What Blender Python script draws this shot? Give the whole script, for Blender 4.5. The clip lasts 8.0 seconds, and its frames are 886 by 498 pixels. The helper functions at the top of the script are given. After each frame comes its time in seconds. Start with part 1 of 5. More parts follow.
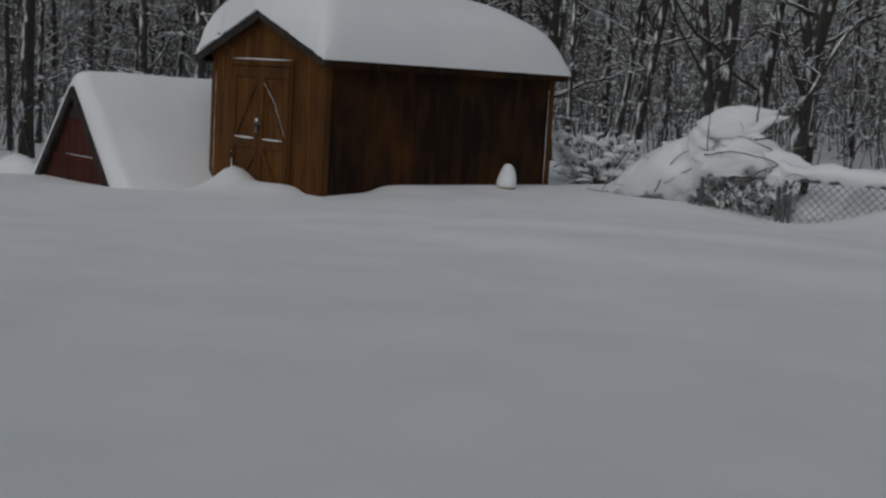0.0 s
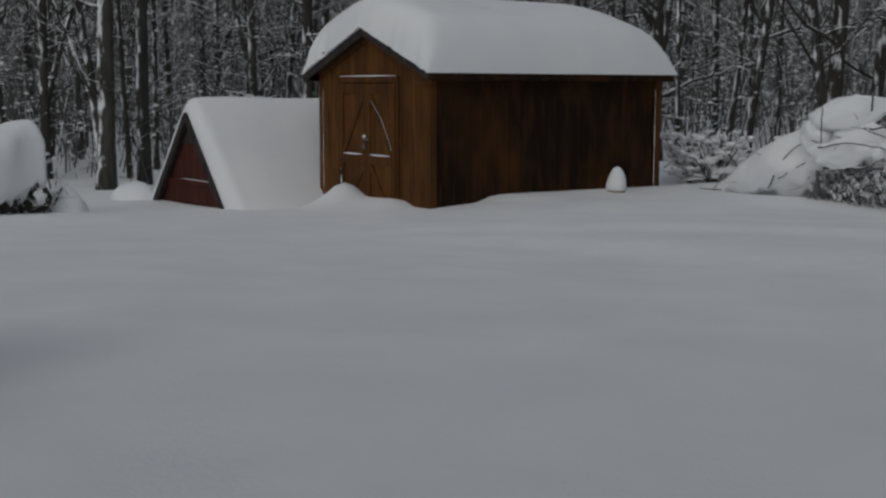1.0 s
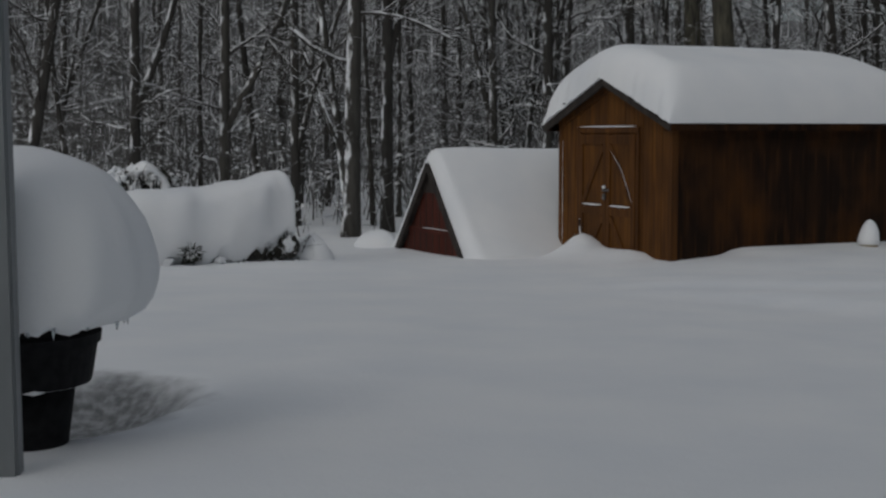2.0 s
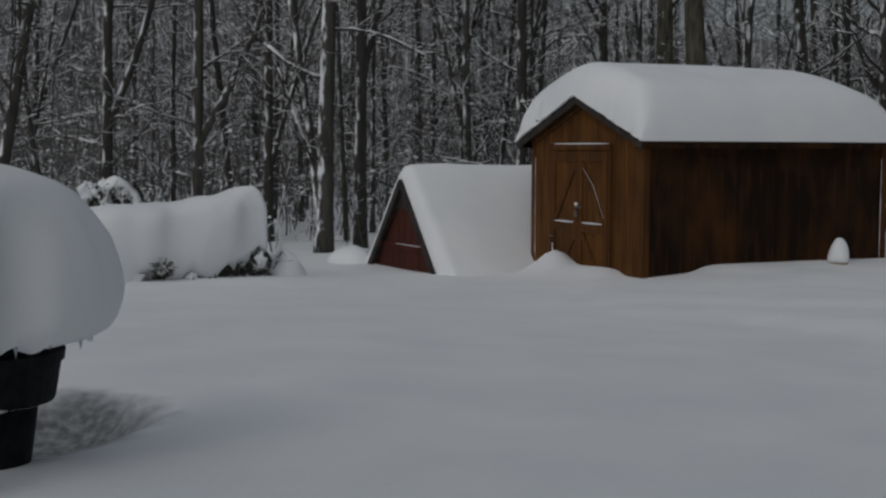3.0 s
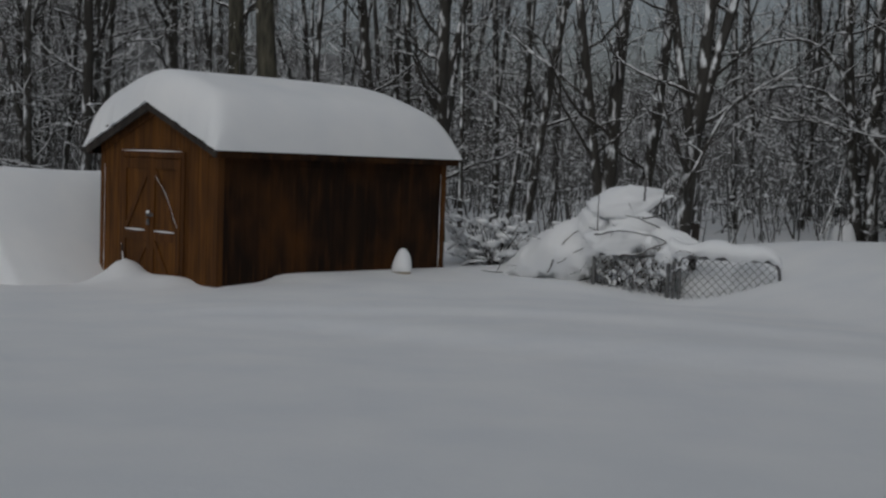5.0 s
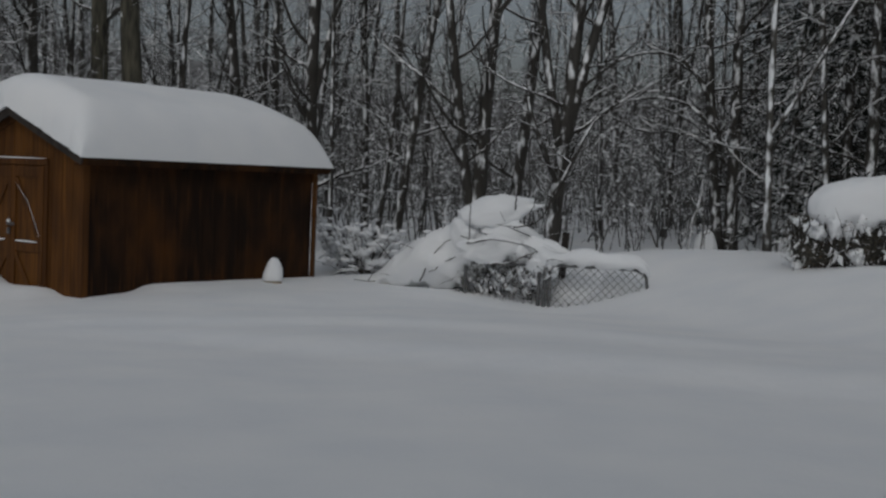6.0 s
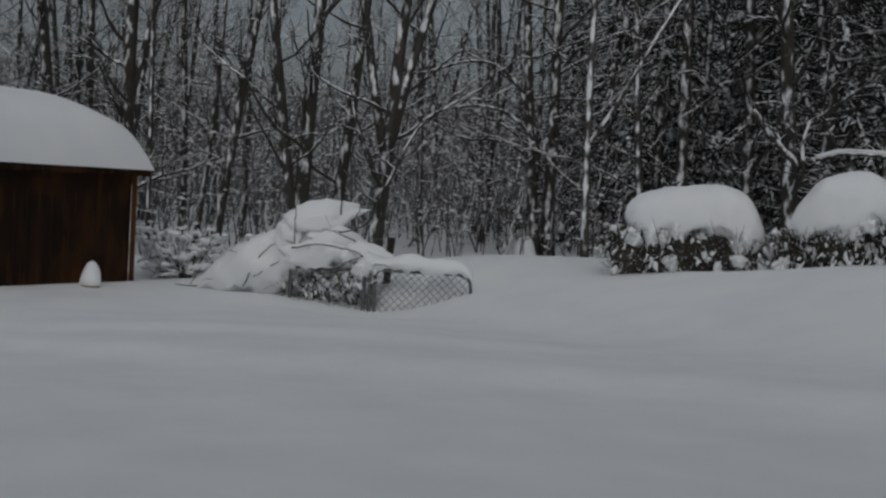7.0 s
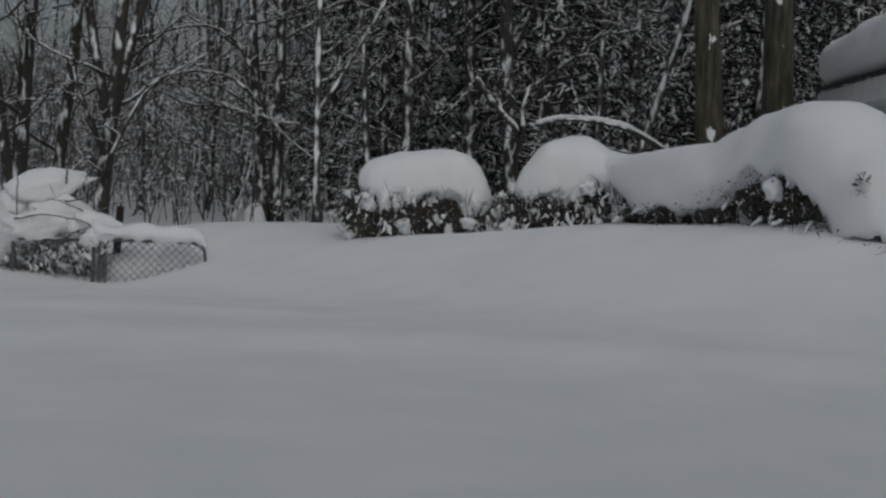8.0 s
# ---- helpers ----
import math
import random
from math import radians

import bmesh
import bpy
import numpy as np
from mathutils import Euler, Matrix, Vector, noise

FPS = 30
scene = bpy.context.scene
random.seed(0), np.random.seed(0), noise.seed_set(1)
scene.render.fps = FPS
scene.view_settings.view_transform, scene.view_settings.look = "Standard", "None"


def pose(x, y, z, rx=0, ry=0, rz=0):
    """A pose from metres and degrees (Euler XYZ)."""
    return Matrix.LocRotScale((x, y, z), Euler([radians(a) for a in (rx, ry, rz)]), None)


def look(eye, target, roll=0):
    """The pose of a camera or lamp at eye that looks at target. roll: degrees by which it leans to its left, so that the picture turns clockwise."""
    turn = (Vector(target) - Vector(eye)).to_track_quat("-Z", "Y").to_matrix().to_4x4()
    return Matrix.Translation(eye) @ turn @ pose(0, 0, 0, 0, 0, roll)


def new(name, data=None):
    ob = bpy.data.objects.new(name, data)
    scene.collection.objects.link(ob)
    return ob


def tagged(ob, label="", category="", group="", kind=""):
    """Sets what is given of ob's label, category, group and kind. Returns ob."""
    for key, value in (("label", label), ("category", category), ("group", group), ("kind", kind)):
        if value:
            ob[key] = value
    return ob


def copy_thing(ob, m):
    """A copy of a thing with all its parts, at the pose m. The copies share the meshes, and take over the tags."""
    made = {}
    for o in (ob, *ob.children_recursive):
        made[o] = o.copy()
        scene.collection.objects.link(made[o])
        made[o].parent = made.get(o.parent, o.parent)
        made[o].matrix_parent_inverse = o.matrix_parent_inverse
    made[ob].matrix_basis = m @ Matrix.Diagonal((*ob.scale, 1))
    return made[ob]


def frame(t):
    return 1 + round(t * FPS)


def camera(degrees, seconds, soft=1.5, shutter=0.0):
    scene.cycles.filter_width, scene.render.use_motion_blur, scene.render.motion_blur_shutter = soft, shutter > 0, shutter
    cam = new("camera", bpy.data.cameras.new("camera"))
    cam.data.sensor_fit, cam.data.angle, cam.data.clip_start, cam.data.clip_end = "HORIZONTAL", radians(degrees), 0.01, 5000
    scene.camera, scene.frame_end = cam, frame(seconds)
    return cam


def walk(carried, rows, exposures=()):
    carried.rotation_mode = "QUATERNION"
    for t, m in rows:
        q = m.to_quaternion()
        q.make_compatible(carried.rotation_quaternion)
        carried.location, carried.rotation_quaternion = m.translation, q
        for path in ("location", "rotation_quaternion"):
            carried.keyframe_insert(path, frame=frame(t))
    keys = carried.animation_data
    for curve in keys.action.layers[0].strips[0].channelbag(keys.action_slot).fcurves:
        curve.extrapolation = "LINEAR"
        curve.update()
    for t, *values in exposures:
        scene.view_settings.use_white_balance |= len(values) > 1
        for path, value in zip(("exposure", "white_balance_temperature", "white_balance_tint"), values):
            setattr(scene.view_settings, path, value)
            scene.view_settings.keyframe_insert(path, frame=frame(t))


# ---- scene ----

# ---------------------------------------------------------------- camera
EYE = 1.95          # eye height over the lawn; the snow lies 0.4 to 0.9 deep


def view(x, y, z, yaw, pitch, roll):
    return pose(x, y, EYE + z, 90 + pitch, 0, yaw) @ pose(0, 0, 0, 0, 0, -roll)


PATH = [
    (0.00, 0.052, 0.044, -0.103, -1.10, -7.53, -3.36),
    (0.50, 0.040, 0.040, -0.103, 0.92, -6.53, -3.26),
    (1.00, 0.109, 0.030, -0.080, 4.23, -7.35, -0.13),
    (1.50, 0.077, 0.067, -0.037, 10.13, -5.96, 1.02),
    (1.70, 0.077, 0.080, -0.030, 12.38, -5.52, 0.33),
    (2.25, 0.088, 0.100, -0.025, 15.95, -5.15, 0.30),
    (2.80, 0.096, 0.109, -0.020, 15.08, -4.80, 0.28),
    (3.00, 0.109, 0.102, -0.014, 13.87, -4.57, -0.17),
    (3.50, 0.123, 0.053, 0.006, 9.79, -4.47, -0.48),
    (4.00, 0.056, 0.003, 0.008, 4.89, -4.52, -1.49),
    (4.50, 0.000, -0.002, 0.003, 0.00, -4.53, -1.66),
    (4.70, 0.015, 0.007, -0.000, -2.89, -4.13, -1.87),
    (5.25, -0.015, 0.030, 0.004, -7.40, -3.72, -2.10),
    (5.80, -0.046, 0.050, 0.008, -10.60, -3.36, -2.32),
    (6.00, -0.074, 0.065, 0.004, -11.92, -3.21, -2.31),
    (6.50, -0.115, 0.076, 0.008, -15.04, -2.77, -3.44),
    (7.00, -0.208, 0.080, -0.004, -20.33, -2.59, -3.04),
    (7.50, -0.342, 0.084, -0.004, -25.65, -2.77, -2.32),
    (8.00, -0.444, 0.038, -0.012, -33.14, -3.53, -2.47),
]
cam = camera(38.76, 8.0, soft=2.5)
EXPOSURE, KELVIN, TINT = -1.03, 6280, 8
walk(cam, [(t, view(*row)) for t, *row in PATH], [(0.0, EXPOSURE, KELVIN, TINT), (8.0, EXPOSURE, KELVIN, TINT)])

# ---------------------------------------------------------------- sky and light
world = bpy.data.worlds.new("overcast")
scene.world = world
world.use_nodes = True
wn, wl = world.node_tree.nodes, world.node_tree.links
sky = wn.new("ShaderNodeTexSky")
sky.sky_type = "NISHITA"
sky.sun_disc = False
sky.sun_elevation, sky.sun_rotation = radians(38), radians(200)
sky.dust_density, sky.air_density = 4.0, 1.0
grey = wn.new("ShaderNodeHueSaturation")
grey.inputs["Saturation"].default_value = 0.42
wl.new(sky.outputs["Color"], grey.inputs["Color"])
wl.new(grey.outputs["Color"], wn["Background"].inputs["Color"])
wn["Background"].inputs["Strength"].default_value = 0.082

sun_data = bpy.data.lights.new("sun", "SUN")
sun_data.energy, sun_data.angle, sun_data.color = 0.74, radians(90), (0.97, 0.985, 1.0)
sun = new("sun", sun_data)
sun.matrix_world = look((-4.5, 5.5, 26), (0, 10, 0))


# ---------------------------------------------------------------- materials
def node_material(name, rough=0.8):
    m = bpy.data.materials.new(name)
    m.use_nodes = True
    bsdf = m.node_tree.nodes["Principled BSDF"]
    bsdf.inputs["Roughness"].default_value = rough
    return m, m.node_tree.nodes, m.node_tree.links, bsdf


def noise_tex(n, l, scale, detail=4, stretch=None, coords="Object"):
    tc = n.new("ShaderNodeTexCoord")
    mp = n.new("ShaderNodeMapping")
    mp.inputs["Scale"].default_value = stretch or (1, 1, 1)
    l.new(tc.outputs[coords], mp.inputs["Vector"])
    t = n.new("ShaderNodeTexNoise")
    t.inputs["Scale"].default_value, t.inputs["Detail"].default_value = scale, detail
    l.new(mp.outputs["Vector"], t.inputs["Vector"])
    return t.outputs["Fac"]


def ramp(n, l, fac, *stops):
    r = n.new("ShaderNodeValToRGB")
    while len(r.color_ramp.elements) < len(stops):
        r.color_ramp.elements.new(0.5)
    for e, (pos, col) in zip(r.color_ramp.elements, stops):
        e.position, e.color = pos, (*col, 1) if len(col) == 3 else col
    l.new(fac, r.inputs["Fac"])
    return r.outputs["Color"]


def mix(n, l, fac, a, b, kind="MIX"):
    x = n.new("ShaderNodeMix")
    x.data_type, x.blend_type = "RGBA", kind
    for sock, value in ((x.inputs[0], fac), (x.inputs[6], a), (x.inputs[7], b)):
        if isinstance(value, (int, float)):
            sock.default_value = value
        elif isinstance(value, tuple):
            sock.default_value = (*value, 1)
        else:
            l.new(value, sock)
    return x.outputs[2]


def calc(n, l, op, a, b=0.0):
    x = n.new("ShaderNodeMath")
    x.operation = op
    for sock, value in zip(x.inputs, (a, b)):
        if isinstance(value, (int, float)):
            sock.default_value = value
        else:
            l.new(value, sock)
    return x.outputs[0]


def bump(n, l, bsdf, height, strength=0.3, distance=0.02):
    b = n.new("ShaderNodeBump")
    b.inputs["Strength"].default_value, b.inputs["Distance"].default_value = strength, distance
    l.new(height, b.inputs["Height"])
    l.new(b.outputs["Normal"], bsdf.inputs["Normal"])


SNOW = (0.86, 0.875, 0.89)


def snow_material(name, grain=0.25):
    m, n, l, bsdf = node_material(name, 0.75)
    soft = noise_tex(n, l, 1.3, 3)
    l.new(ramp(n, l, soft, (0.3, (0.82, 0.838, 0.86)), (0.7, (0.89, 0.895, 0.90))), bsdf.inputs["Base Color"])
    fine = noise_tex(n, l, 55, 5)
    lumps = noise_tex(n, l, 5, 4)
    bump(n, l, bsdf, calc(n, l, "ADD", calc(n, l, "MULTIPLY", fine, 0.25), lumps), grain, 0.03)
    return m


def snowy(n, l, base, amount=0.5, wind=(-0.62, -0.62, 0.48), scale=5.0):
    """Snow blown onto one side and lying on top of base: soft patches with ragged edges."""
    geo = n.new("ShaderNodeNewGeometry")
    dot = n.new("ShaderNodeVectorMath")
    dot.operation = "DOT_PRODUCT"
    dot.inputs[1].default_value = Vector(wind).normalized()
    l.new(geo.outputs["Normal"], dot.inputs[0])
    sep = n.new("ShaderNodeSeparateXYZ")
    l.new(geo.outputs["Normal"], sep.inputs[0])
    patch = noise_tex(n, l, scale, 5, (1, 1, 0.45))
    up = calc(n, l, "MULTIPLY", calc(n, l, "MAXIMUM", sep.outputs["Z"], 0.0), 0.75)
    cover = calc(n, l, "ADD", calc(n, l, "MAXIMUM", calc(n, l, "MULTIPLY", dot.outputs["Value"], 0.42), up), patch)
    mask = ramp(n, l, cover, (0.99 - amount * 0.5, (0, 0, 0)), (1.13 - amount * 0.5, (1, 1, 1)))
    return mix(n, l, mask, base, SNOW)


def bark_material(name, dark, light, snow, scale=5.0):
    m, n, l, bsdf = node_material(name, 0.9)
    streak = noise_tex(n, l, 14, 6, (1, 1, 0.18))
    blotch = noise_tex(n, l, 2.2, 3)
    col = ramp(n, l, streak, (0.32, dark), (0.68, light))
    col = mix(n, l, calc(n, l, "MULTIPLY", blotch, 0.5), col, (0.048, 0.046, 0.038))
    l.new(snowy(n, l, col, snow, scale=scale), bsdf.inputs["Base Color"])
    bump(n, l, bsdf, streak, 0.6, 0.02)
    return m


def place_noise(n, l, scale, detail, stretch):
    """Noise laid out over the place itself, so that it runs on from board to board."""
    geo = n.new("ShaderNodeNewGeometry")
    mp = n.new("ShaderNodeMapping")
    mp.inputs["Scale"].default_value = stretch
    l.new(geo.outputs["Position"], mp.inputs["Vector"])
    t = n.new("ShaderNodeTexNoise")
    t.inputs["Scale"].default_value, t.inputs["Detail"].default_value = scale, detail
    l.new(mp.outputs["Vector"], t.inputs["Vector"])
    return t.outputs["Fac"]


def wood_material(name, dark, mid, light, worn=0.35, rough=0.75, tones=0.07):
    """Stained boards: long grain, broad weathered patches and runs, a tint of its own for each board."""
    m, n, l, bsdf = node_material(name, rough)
    bsdf.inputs["Specular IOR Level"].default_value = 0.25
    grain = noise_tex(n, l, 22, 6, (1, 1, 0.05))
    col = ramp(n, l, grain, (0.25, dark), (0.55, mid), (0.85, light))
    broad = ramp(n, l, place_noise(n, l, 1.15, 3, (1, 1, 0.8)), (0.48, (0, 0, 0)), (0.72, (1, 1, 1)))
    runs = ramp(n, l, place_noise(n, l, 7.5, 5, (1, 1, 0.16)), (0.50, (0, 0, 0)), (0.70, (1, 1, 1)))
    col = mix(n, l, calc(n, l, "MULTIPLY", broad, worn), col, light)
    col = mix(n, l, calc(n, l, "MULTIPLY", runs, worn * 0.55), col, light)
    grime = ramp(n, l, place_noise(n, l, 3.1, 5, (1, 1, 0.35)), (0.44, (0, 0, 0)), (0.66, (1, 1, 1)))
    col = mix(n, l, calc(n, l, "MULTIPLY", grime, 0.55), col, dark)
    info = n.new("ShaderNodeObjectInfo")
    tone = ramp(n, l, info.outputs["Random"], (0.0, (1 - tones,) * 3), (1.0, (1 + tones,) * 3))
    l.new(mix(n, l, 1.0, col, tone, "MULTIPLY"), bsdf.inputs["Base Color"])
    bump(n, l, bsdf, grain, 0.3, 0.005)
    return m


def mottled(name, a, b, scale=8, rough=0.8, stretch=None, strength=0.3):
    m, n, l, bsdf = node_material(name, rough)
    f = noise_tex(n, l, scale, 5, stretch)
    l.new(ramp(n, l, f, (0.35, a), (0.68, b)), bsdf.inputs["Base Color"])
    bump(n, l, bsdf, f, strength, 0.01)
    return m


def foliage_material(name, dark, light, snow):
    m, n, l, bsdf = node_material(name, 0.8)
    bsdf.inputs["Specular IOR Level"].default_value = 0.15
    geo = n.new("ShaderNodeNewGeometry")
    col = ramp(n, l, geo.outputs["Random Per Island"], (0.0, dark), (1.0, light))
    l.new(snowy(n, l, col, snow, scale=9), bsdf.inputs["Base Color"])
    return m


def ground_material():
    """Lawn snow, with the shade of the hollow beside the planter painted in as mottled grey."""
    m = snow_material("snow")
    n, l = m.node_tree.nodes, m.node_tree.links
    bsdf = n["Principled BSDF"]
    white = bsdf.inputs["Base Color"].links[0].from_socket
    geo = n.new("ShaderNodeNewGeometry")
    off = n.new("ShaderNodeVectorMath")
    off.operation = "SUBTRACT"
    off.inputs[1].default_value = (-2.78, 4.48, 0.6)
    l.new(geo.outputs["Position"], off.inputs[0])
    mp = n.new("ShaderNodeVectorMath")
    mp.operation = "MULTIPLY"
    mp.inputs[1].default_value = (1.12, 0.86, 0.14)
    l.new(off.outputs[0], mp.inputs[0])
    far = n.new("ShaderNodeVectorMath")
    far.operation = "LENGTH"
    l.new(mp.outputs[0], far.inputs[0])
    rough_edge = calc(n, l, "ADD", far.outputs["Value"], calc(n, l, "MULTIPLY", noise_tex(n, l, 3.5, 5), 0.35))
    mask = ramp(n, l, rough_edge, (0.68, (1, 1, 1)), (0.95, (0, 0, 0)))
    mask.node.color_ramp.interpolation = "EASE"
    hollow_shade = ramp(n, l, noise_tex(n, l, 22, 6), (0.38, (0.12, 0.123, 0.128)), (0.66, (0.28, 0.29, 0.30)))
    l.new(mix(n, l, mask, white, hollow_shade), bsdf.inputs["Base Color"])
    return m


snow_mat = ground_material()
snow_fresh = snow_material("fresh snow", 0.18)
bark_mat = bark_material("bark", (0.018, 0.015, 0.012), (0.056, 0.051, 0.046), 0.32, 9)
bark_grey = bark_material("grey bark", (0.03, 0.027, 0.023), (0.085, 0.079, 0.070), 0.28, 8)
bark_snowy = bark_material("snow-plastered bark", (0.03, 0.027, 0.023), (0.085, 0.079, 0.070), 0.45, 9)
bark_moss = bark_material("mossy bark", (0.008, 0.0075, 0.005), (0.125, 0.115, 0.080), 0.0, 7)
twig_mat = bark_material("twigs", (0.022, 0.018, 0.015), (0.050, 0.045, 0.040), 0.06, 9)
# pale greys and extra snow cover put the haze into these two colours
hazy_twig_mat = bark_material("hazy woods twigs", (0.080, 0.078, 0.075), (0.15, 0.145, 0.140), 0.34, 6)
hazy_far_mat = bark_material("hazy far woods", (0.11, 0.11, 0.111), (0.19, 0.19, 0.19), 0.42, 2)
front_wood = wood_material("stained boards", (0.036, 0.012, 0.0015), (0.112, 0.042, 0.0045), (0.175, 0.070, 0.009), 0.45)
# darker stain, with the shade under the eaves put into its colour
shaded_wood = wood_material("stained boards darkened for shade", (0.007, 0.0028, 0.0008), (0.015, 0.0057, 0.0012), (0.100, 0.036, 0.0045), 0.55, 0.9, 0.05)
trim_wood = wood_material("stained trim", (0.034, 0.012, 0.002), (0.092, 0.034, 0.0045), (0.150, 0.060, 0.010))
red_wood = wood_material("red stained boards", (0.04, 0.008, 0.004), (0.080, 0.016, 0.008), (0.12, 0.028, 0.015))
shingle_mat = mottled("asphalt shingles", (0.018, 0.017, 0.016), (0.05, 0.047, 0.044), 40)
dark_board = mottled("weathered dark board", (0.016, 0.012, 0.010), (0.045, 0.034, 0.027), 9, 0.85, (1, 1, 0.2))
metal_mat, _mn, _ml, _mb = node_material("galvanised steel", 0.5)
_mb.inputs["Metallic"].default_value = 0.7
_ml.new(ramp(_mn, _ml, noise_tex(_mn, _ml, 30, 4), (0.3, (0.10, 0.10, 0.10)), (0.7, (0.22, 0.22, 0.22))), _mb.inputs["Base Color"])
plastic_mat = mottled("black plastic", (0.008, 0.008, 0.009), (0.016, 0.016, 0.017), 25, 0.75, None, 0.1)
plastic_mat.node_tree.nodes["Principled BSDF"].inputs["Specular IOR Level"].default_value = 0.15
# post paint greyed: the shade it stands in is put into the colour
shaded_post_mat = mottled("post paint darkened for shade", (0.20, 0.21, 0.215), (0.27, 0.28, 0.285), 6, 0.6, (1, 1, 0.2), 0.1)
paint_mat = mottled("white painted wood", (0.72, 0.73, 0.73), (0.80, 0.81, 0.81), 6, 0.55, (1, 1, 0.2), 0.1)
siding_mat = mottled("pale green siding", (0.58, 0.63, 0.60), (0.66, 0.70, 0.66), 5, 0.6, None, 0.1)
needle_mat = foliage_material("conifer needles", (0.007, 0.010, 0.008), (0.036, 0.042, 0.035), 0.02)
leaf_mat = foliage_material("evergreen leaves", (0.007, 0.011, 0.007), (0.04, 0.044, 0.028), 0.12)
bramble_mat = foliage_material("dead brambles", (0.02, 0.018, 0.012), (0.085, 0.064, 0.042), 0.0)
dry_leaf_mat = foliage_material("bramble leaves", (0.022, 0.020, 0.013), (0.105, 0.070, 0.042), 0.22)


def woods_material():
    """A wooded slope in snow, far away: upright stems, twigs and snow too small to part. Haze is painted into its pale
    greys.
    """
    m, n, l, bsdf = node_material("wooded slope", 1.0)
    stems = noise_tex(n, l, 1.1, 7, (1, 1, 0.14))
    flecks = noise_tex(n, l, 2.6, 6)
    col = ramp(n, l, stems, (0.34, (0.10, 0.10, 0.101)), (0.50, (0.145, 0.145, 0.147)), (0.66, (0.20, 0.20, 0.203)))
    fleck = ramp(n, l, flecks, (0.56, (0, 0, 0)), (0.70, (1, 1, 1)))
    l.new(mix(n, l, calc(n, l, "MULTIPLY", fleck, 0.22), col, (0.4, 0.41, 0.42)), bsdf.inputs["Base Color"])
    return m


hazy_woods_mat = woods_material()


# ---------------------------------------------------------------- mesh tools
class Shape:
    """Collects vertices and faces of one mesh."""

    def __init__(self):
        self.v, self.f, self.count = [], [], 0

    def add(self, verts, faces):
        self.v.extend(tuple(p) for p in verts)
        c = self.count
        self.f.extend(tuple(i + c for i in q) for q in faces)
        self.count += len(verts)
        return self

    def box(self, x0, y0, z0, x1, y1, z1, m=None):
        p = [(x, y, z) for z in (z0, z1) for y in (y0, y1) for x in (x0, x1)]
        if m is not None:
            p = [m @ Vector(q) for q in p]
        return self.add(p, [(0, 2, 3, 1), (4, 5, 7, 6), (0, 1, 5, 4), (2, 6, 7, 3), (0, 4, 6, 2), (1, 3, 7, 5)])

    def beam(self, a, b, w, d, side=(0, 0, 1)):
        """A board from a to b, w wide across and d deep along side."""
        a, b = Vector(a), Vector(b)
        x = (b - a).normalized()
        s = Vector(side)
        y = s.cross(x).normalized()
        s = x.cross(y).normalized()
        p = [q + y * sy * w / 2 + s * sd * d / 2 for q in (a, b) for sd in (-1, 1) for sy in (-1, 1)]
        return self.add(p, [(0, 1, 3, 2), (4, 6, 7, 5), (0, 4, 5, 1), (2, 3, 7, 6), (0, 2, 6, 4), (1, 5, 7, 3)])

    def tube(self, pts, radii, sides=6, cap=True):
        pts = [Vector(p) for p in pts]
        ref = Vector((0.31, 0.27, 0.91))
        ring = []
        for i, p in enumerate(pts):
            d = pts[min(i + 1, len(pts) - 1)] - pts[max(i - 1, 0)]
            if d.length < 1e-7:
                d = Vector((0, 0, 1))
            d.normalize()
            a = d.cross(ref)
            if a.length < 0.05:
                a = d.cross(Vector((1, 0, 0)))
            a.normalize()
            b = d.cross(a)
            for k in range(sides):
                w = 2 * math.pi * k / sides
                ring.append(p + (a * math.cos(w) + b * math.sin(w)) * radii[i])
        faces = [(i * sides + k, i * sides + (k + 1) % sides, (i + 1) * sides + (k + 1) % sides, (i + 1) * sides + k)
                 for i in range(len(pts) - 1) for k in range(sides)]
        if cap:
            faces += [tuple(reversed(range(sides))), tuple(range((len(pts) - 1) * sides, len(pts) * sides))]
        return self.add(ring, faces)

    def lathe(self, profile, centre=(0, 0, 0), sides=32, wobble=None):
        c = Vector(centre)
        pts = []
        for j, (r, z) in enumerate(profile):
            for k in range(sides):
                w = 2 * math.pi * k / sides
                q = Vector((math.cos(w) * r, math.sin(w) * r, z))
                if wobble:
                    q = wobble(q)
                pts.append(c + q)
        faces = [(j * sides + k, j * sides + (k + 1) % sides, (j + 1) * sides + (k + 1) % sides, (j + 1) * sides + k)
                 for j in range(len(profile) - 1) for k in range(sides)]
        faces += [tuple(reversed(range(sides))), tuple(range((len(profile) - 1) * sides, len(profile) * sides))]
        return self.add(pts, faces)

    def lump(self, centre, radii, seed=0.0, rough=0.16, freq=1.3, flat=None, fine=2):
        """A rounded, uneven heap of snow; flat: a level under which its foot is cut off."""
        v, f = BALL[fine]
        c = Vector(centre)
        pts = []
        for q in v:
            k = 1 + rough * noise.noise(q * freq + Vector((seed, seed * 1.7, 0))) + rough * 0.4 * noise.noise(q * freq * 3.1 + Vector((0, seed, seed)))
            p = c + Vector((q.x * radii[0], q.y * radii[1], q.z * radii[2])) * k
            if flat is not None:
                p.z = max(p.z, flat)
            pts.append(p)
        return self.add(pts, f)

    def droop(self, p, d, length, r, rng):
        """A ragged clot of snow hanging along a twig."""
        pts, way = [Vector(p)], Vector(d).normalized()
        for _ in range(4):
            way = (way + Vector((rng.uniform(-.5, .5), rng.uniform(-.5, .5), rng.uniform(-.6, .15)))).normalized()
            pts.append(pts[-1] + way * length / 4)
        k = [rng.uniform(0.5, 1.3) * r for _ in range(5)]
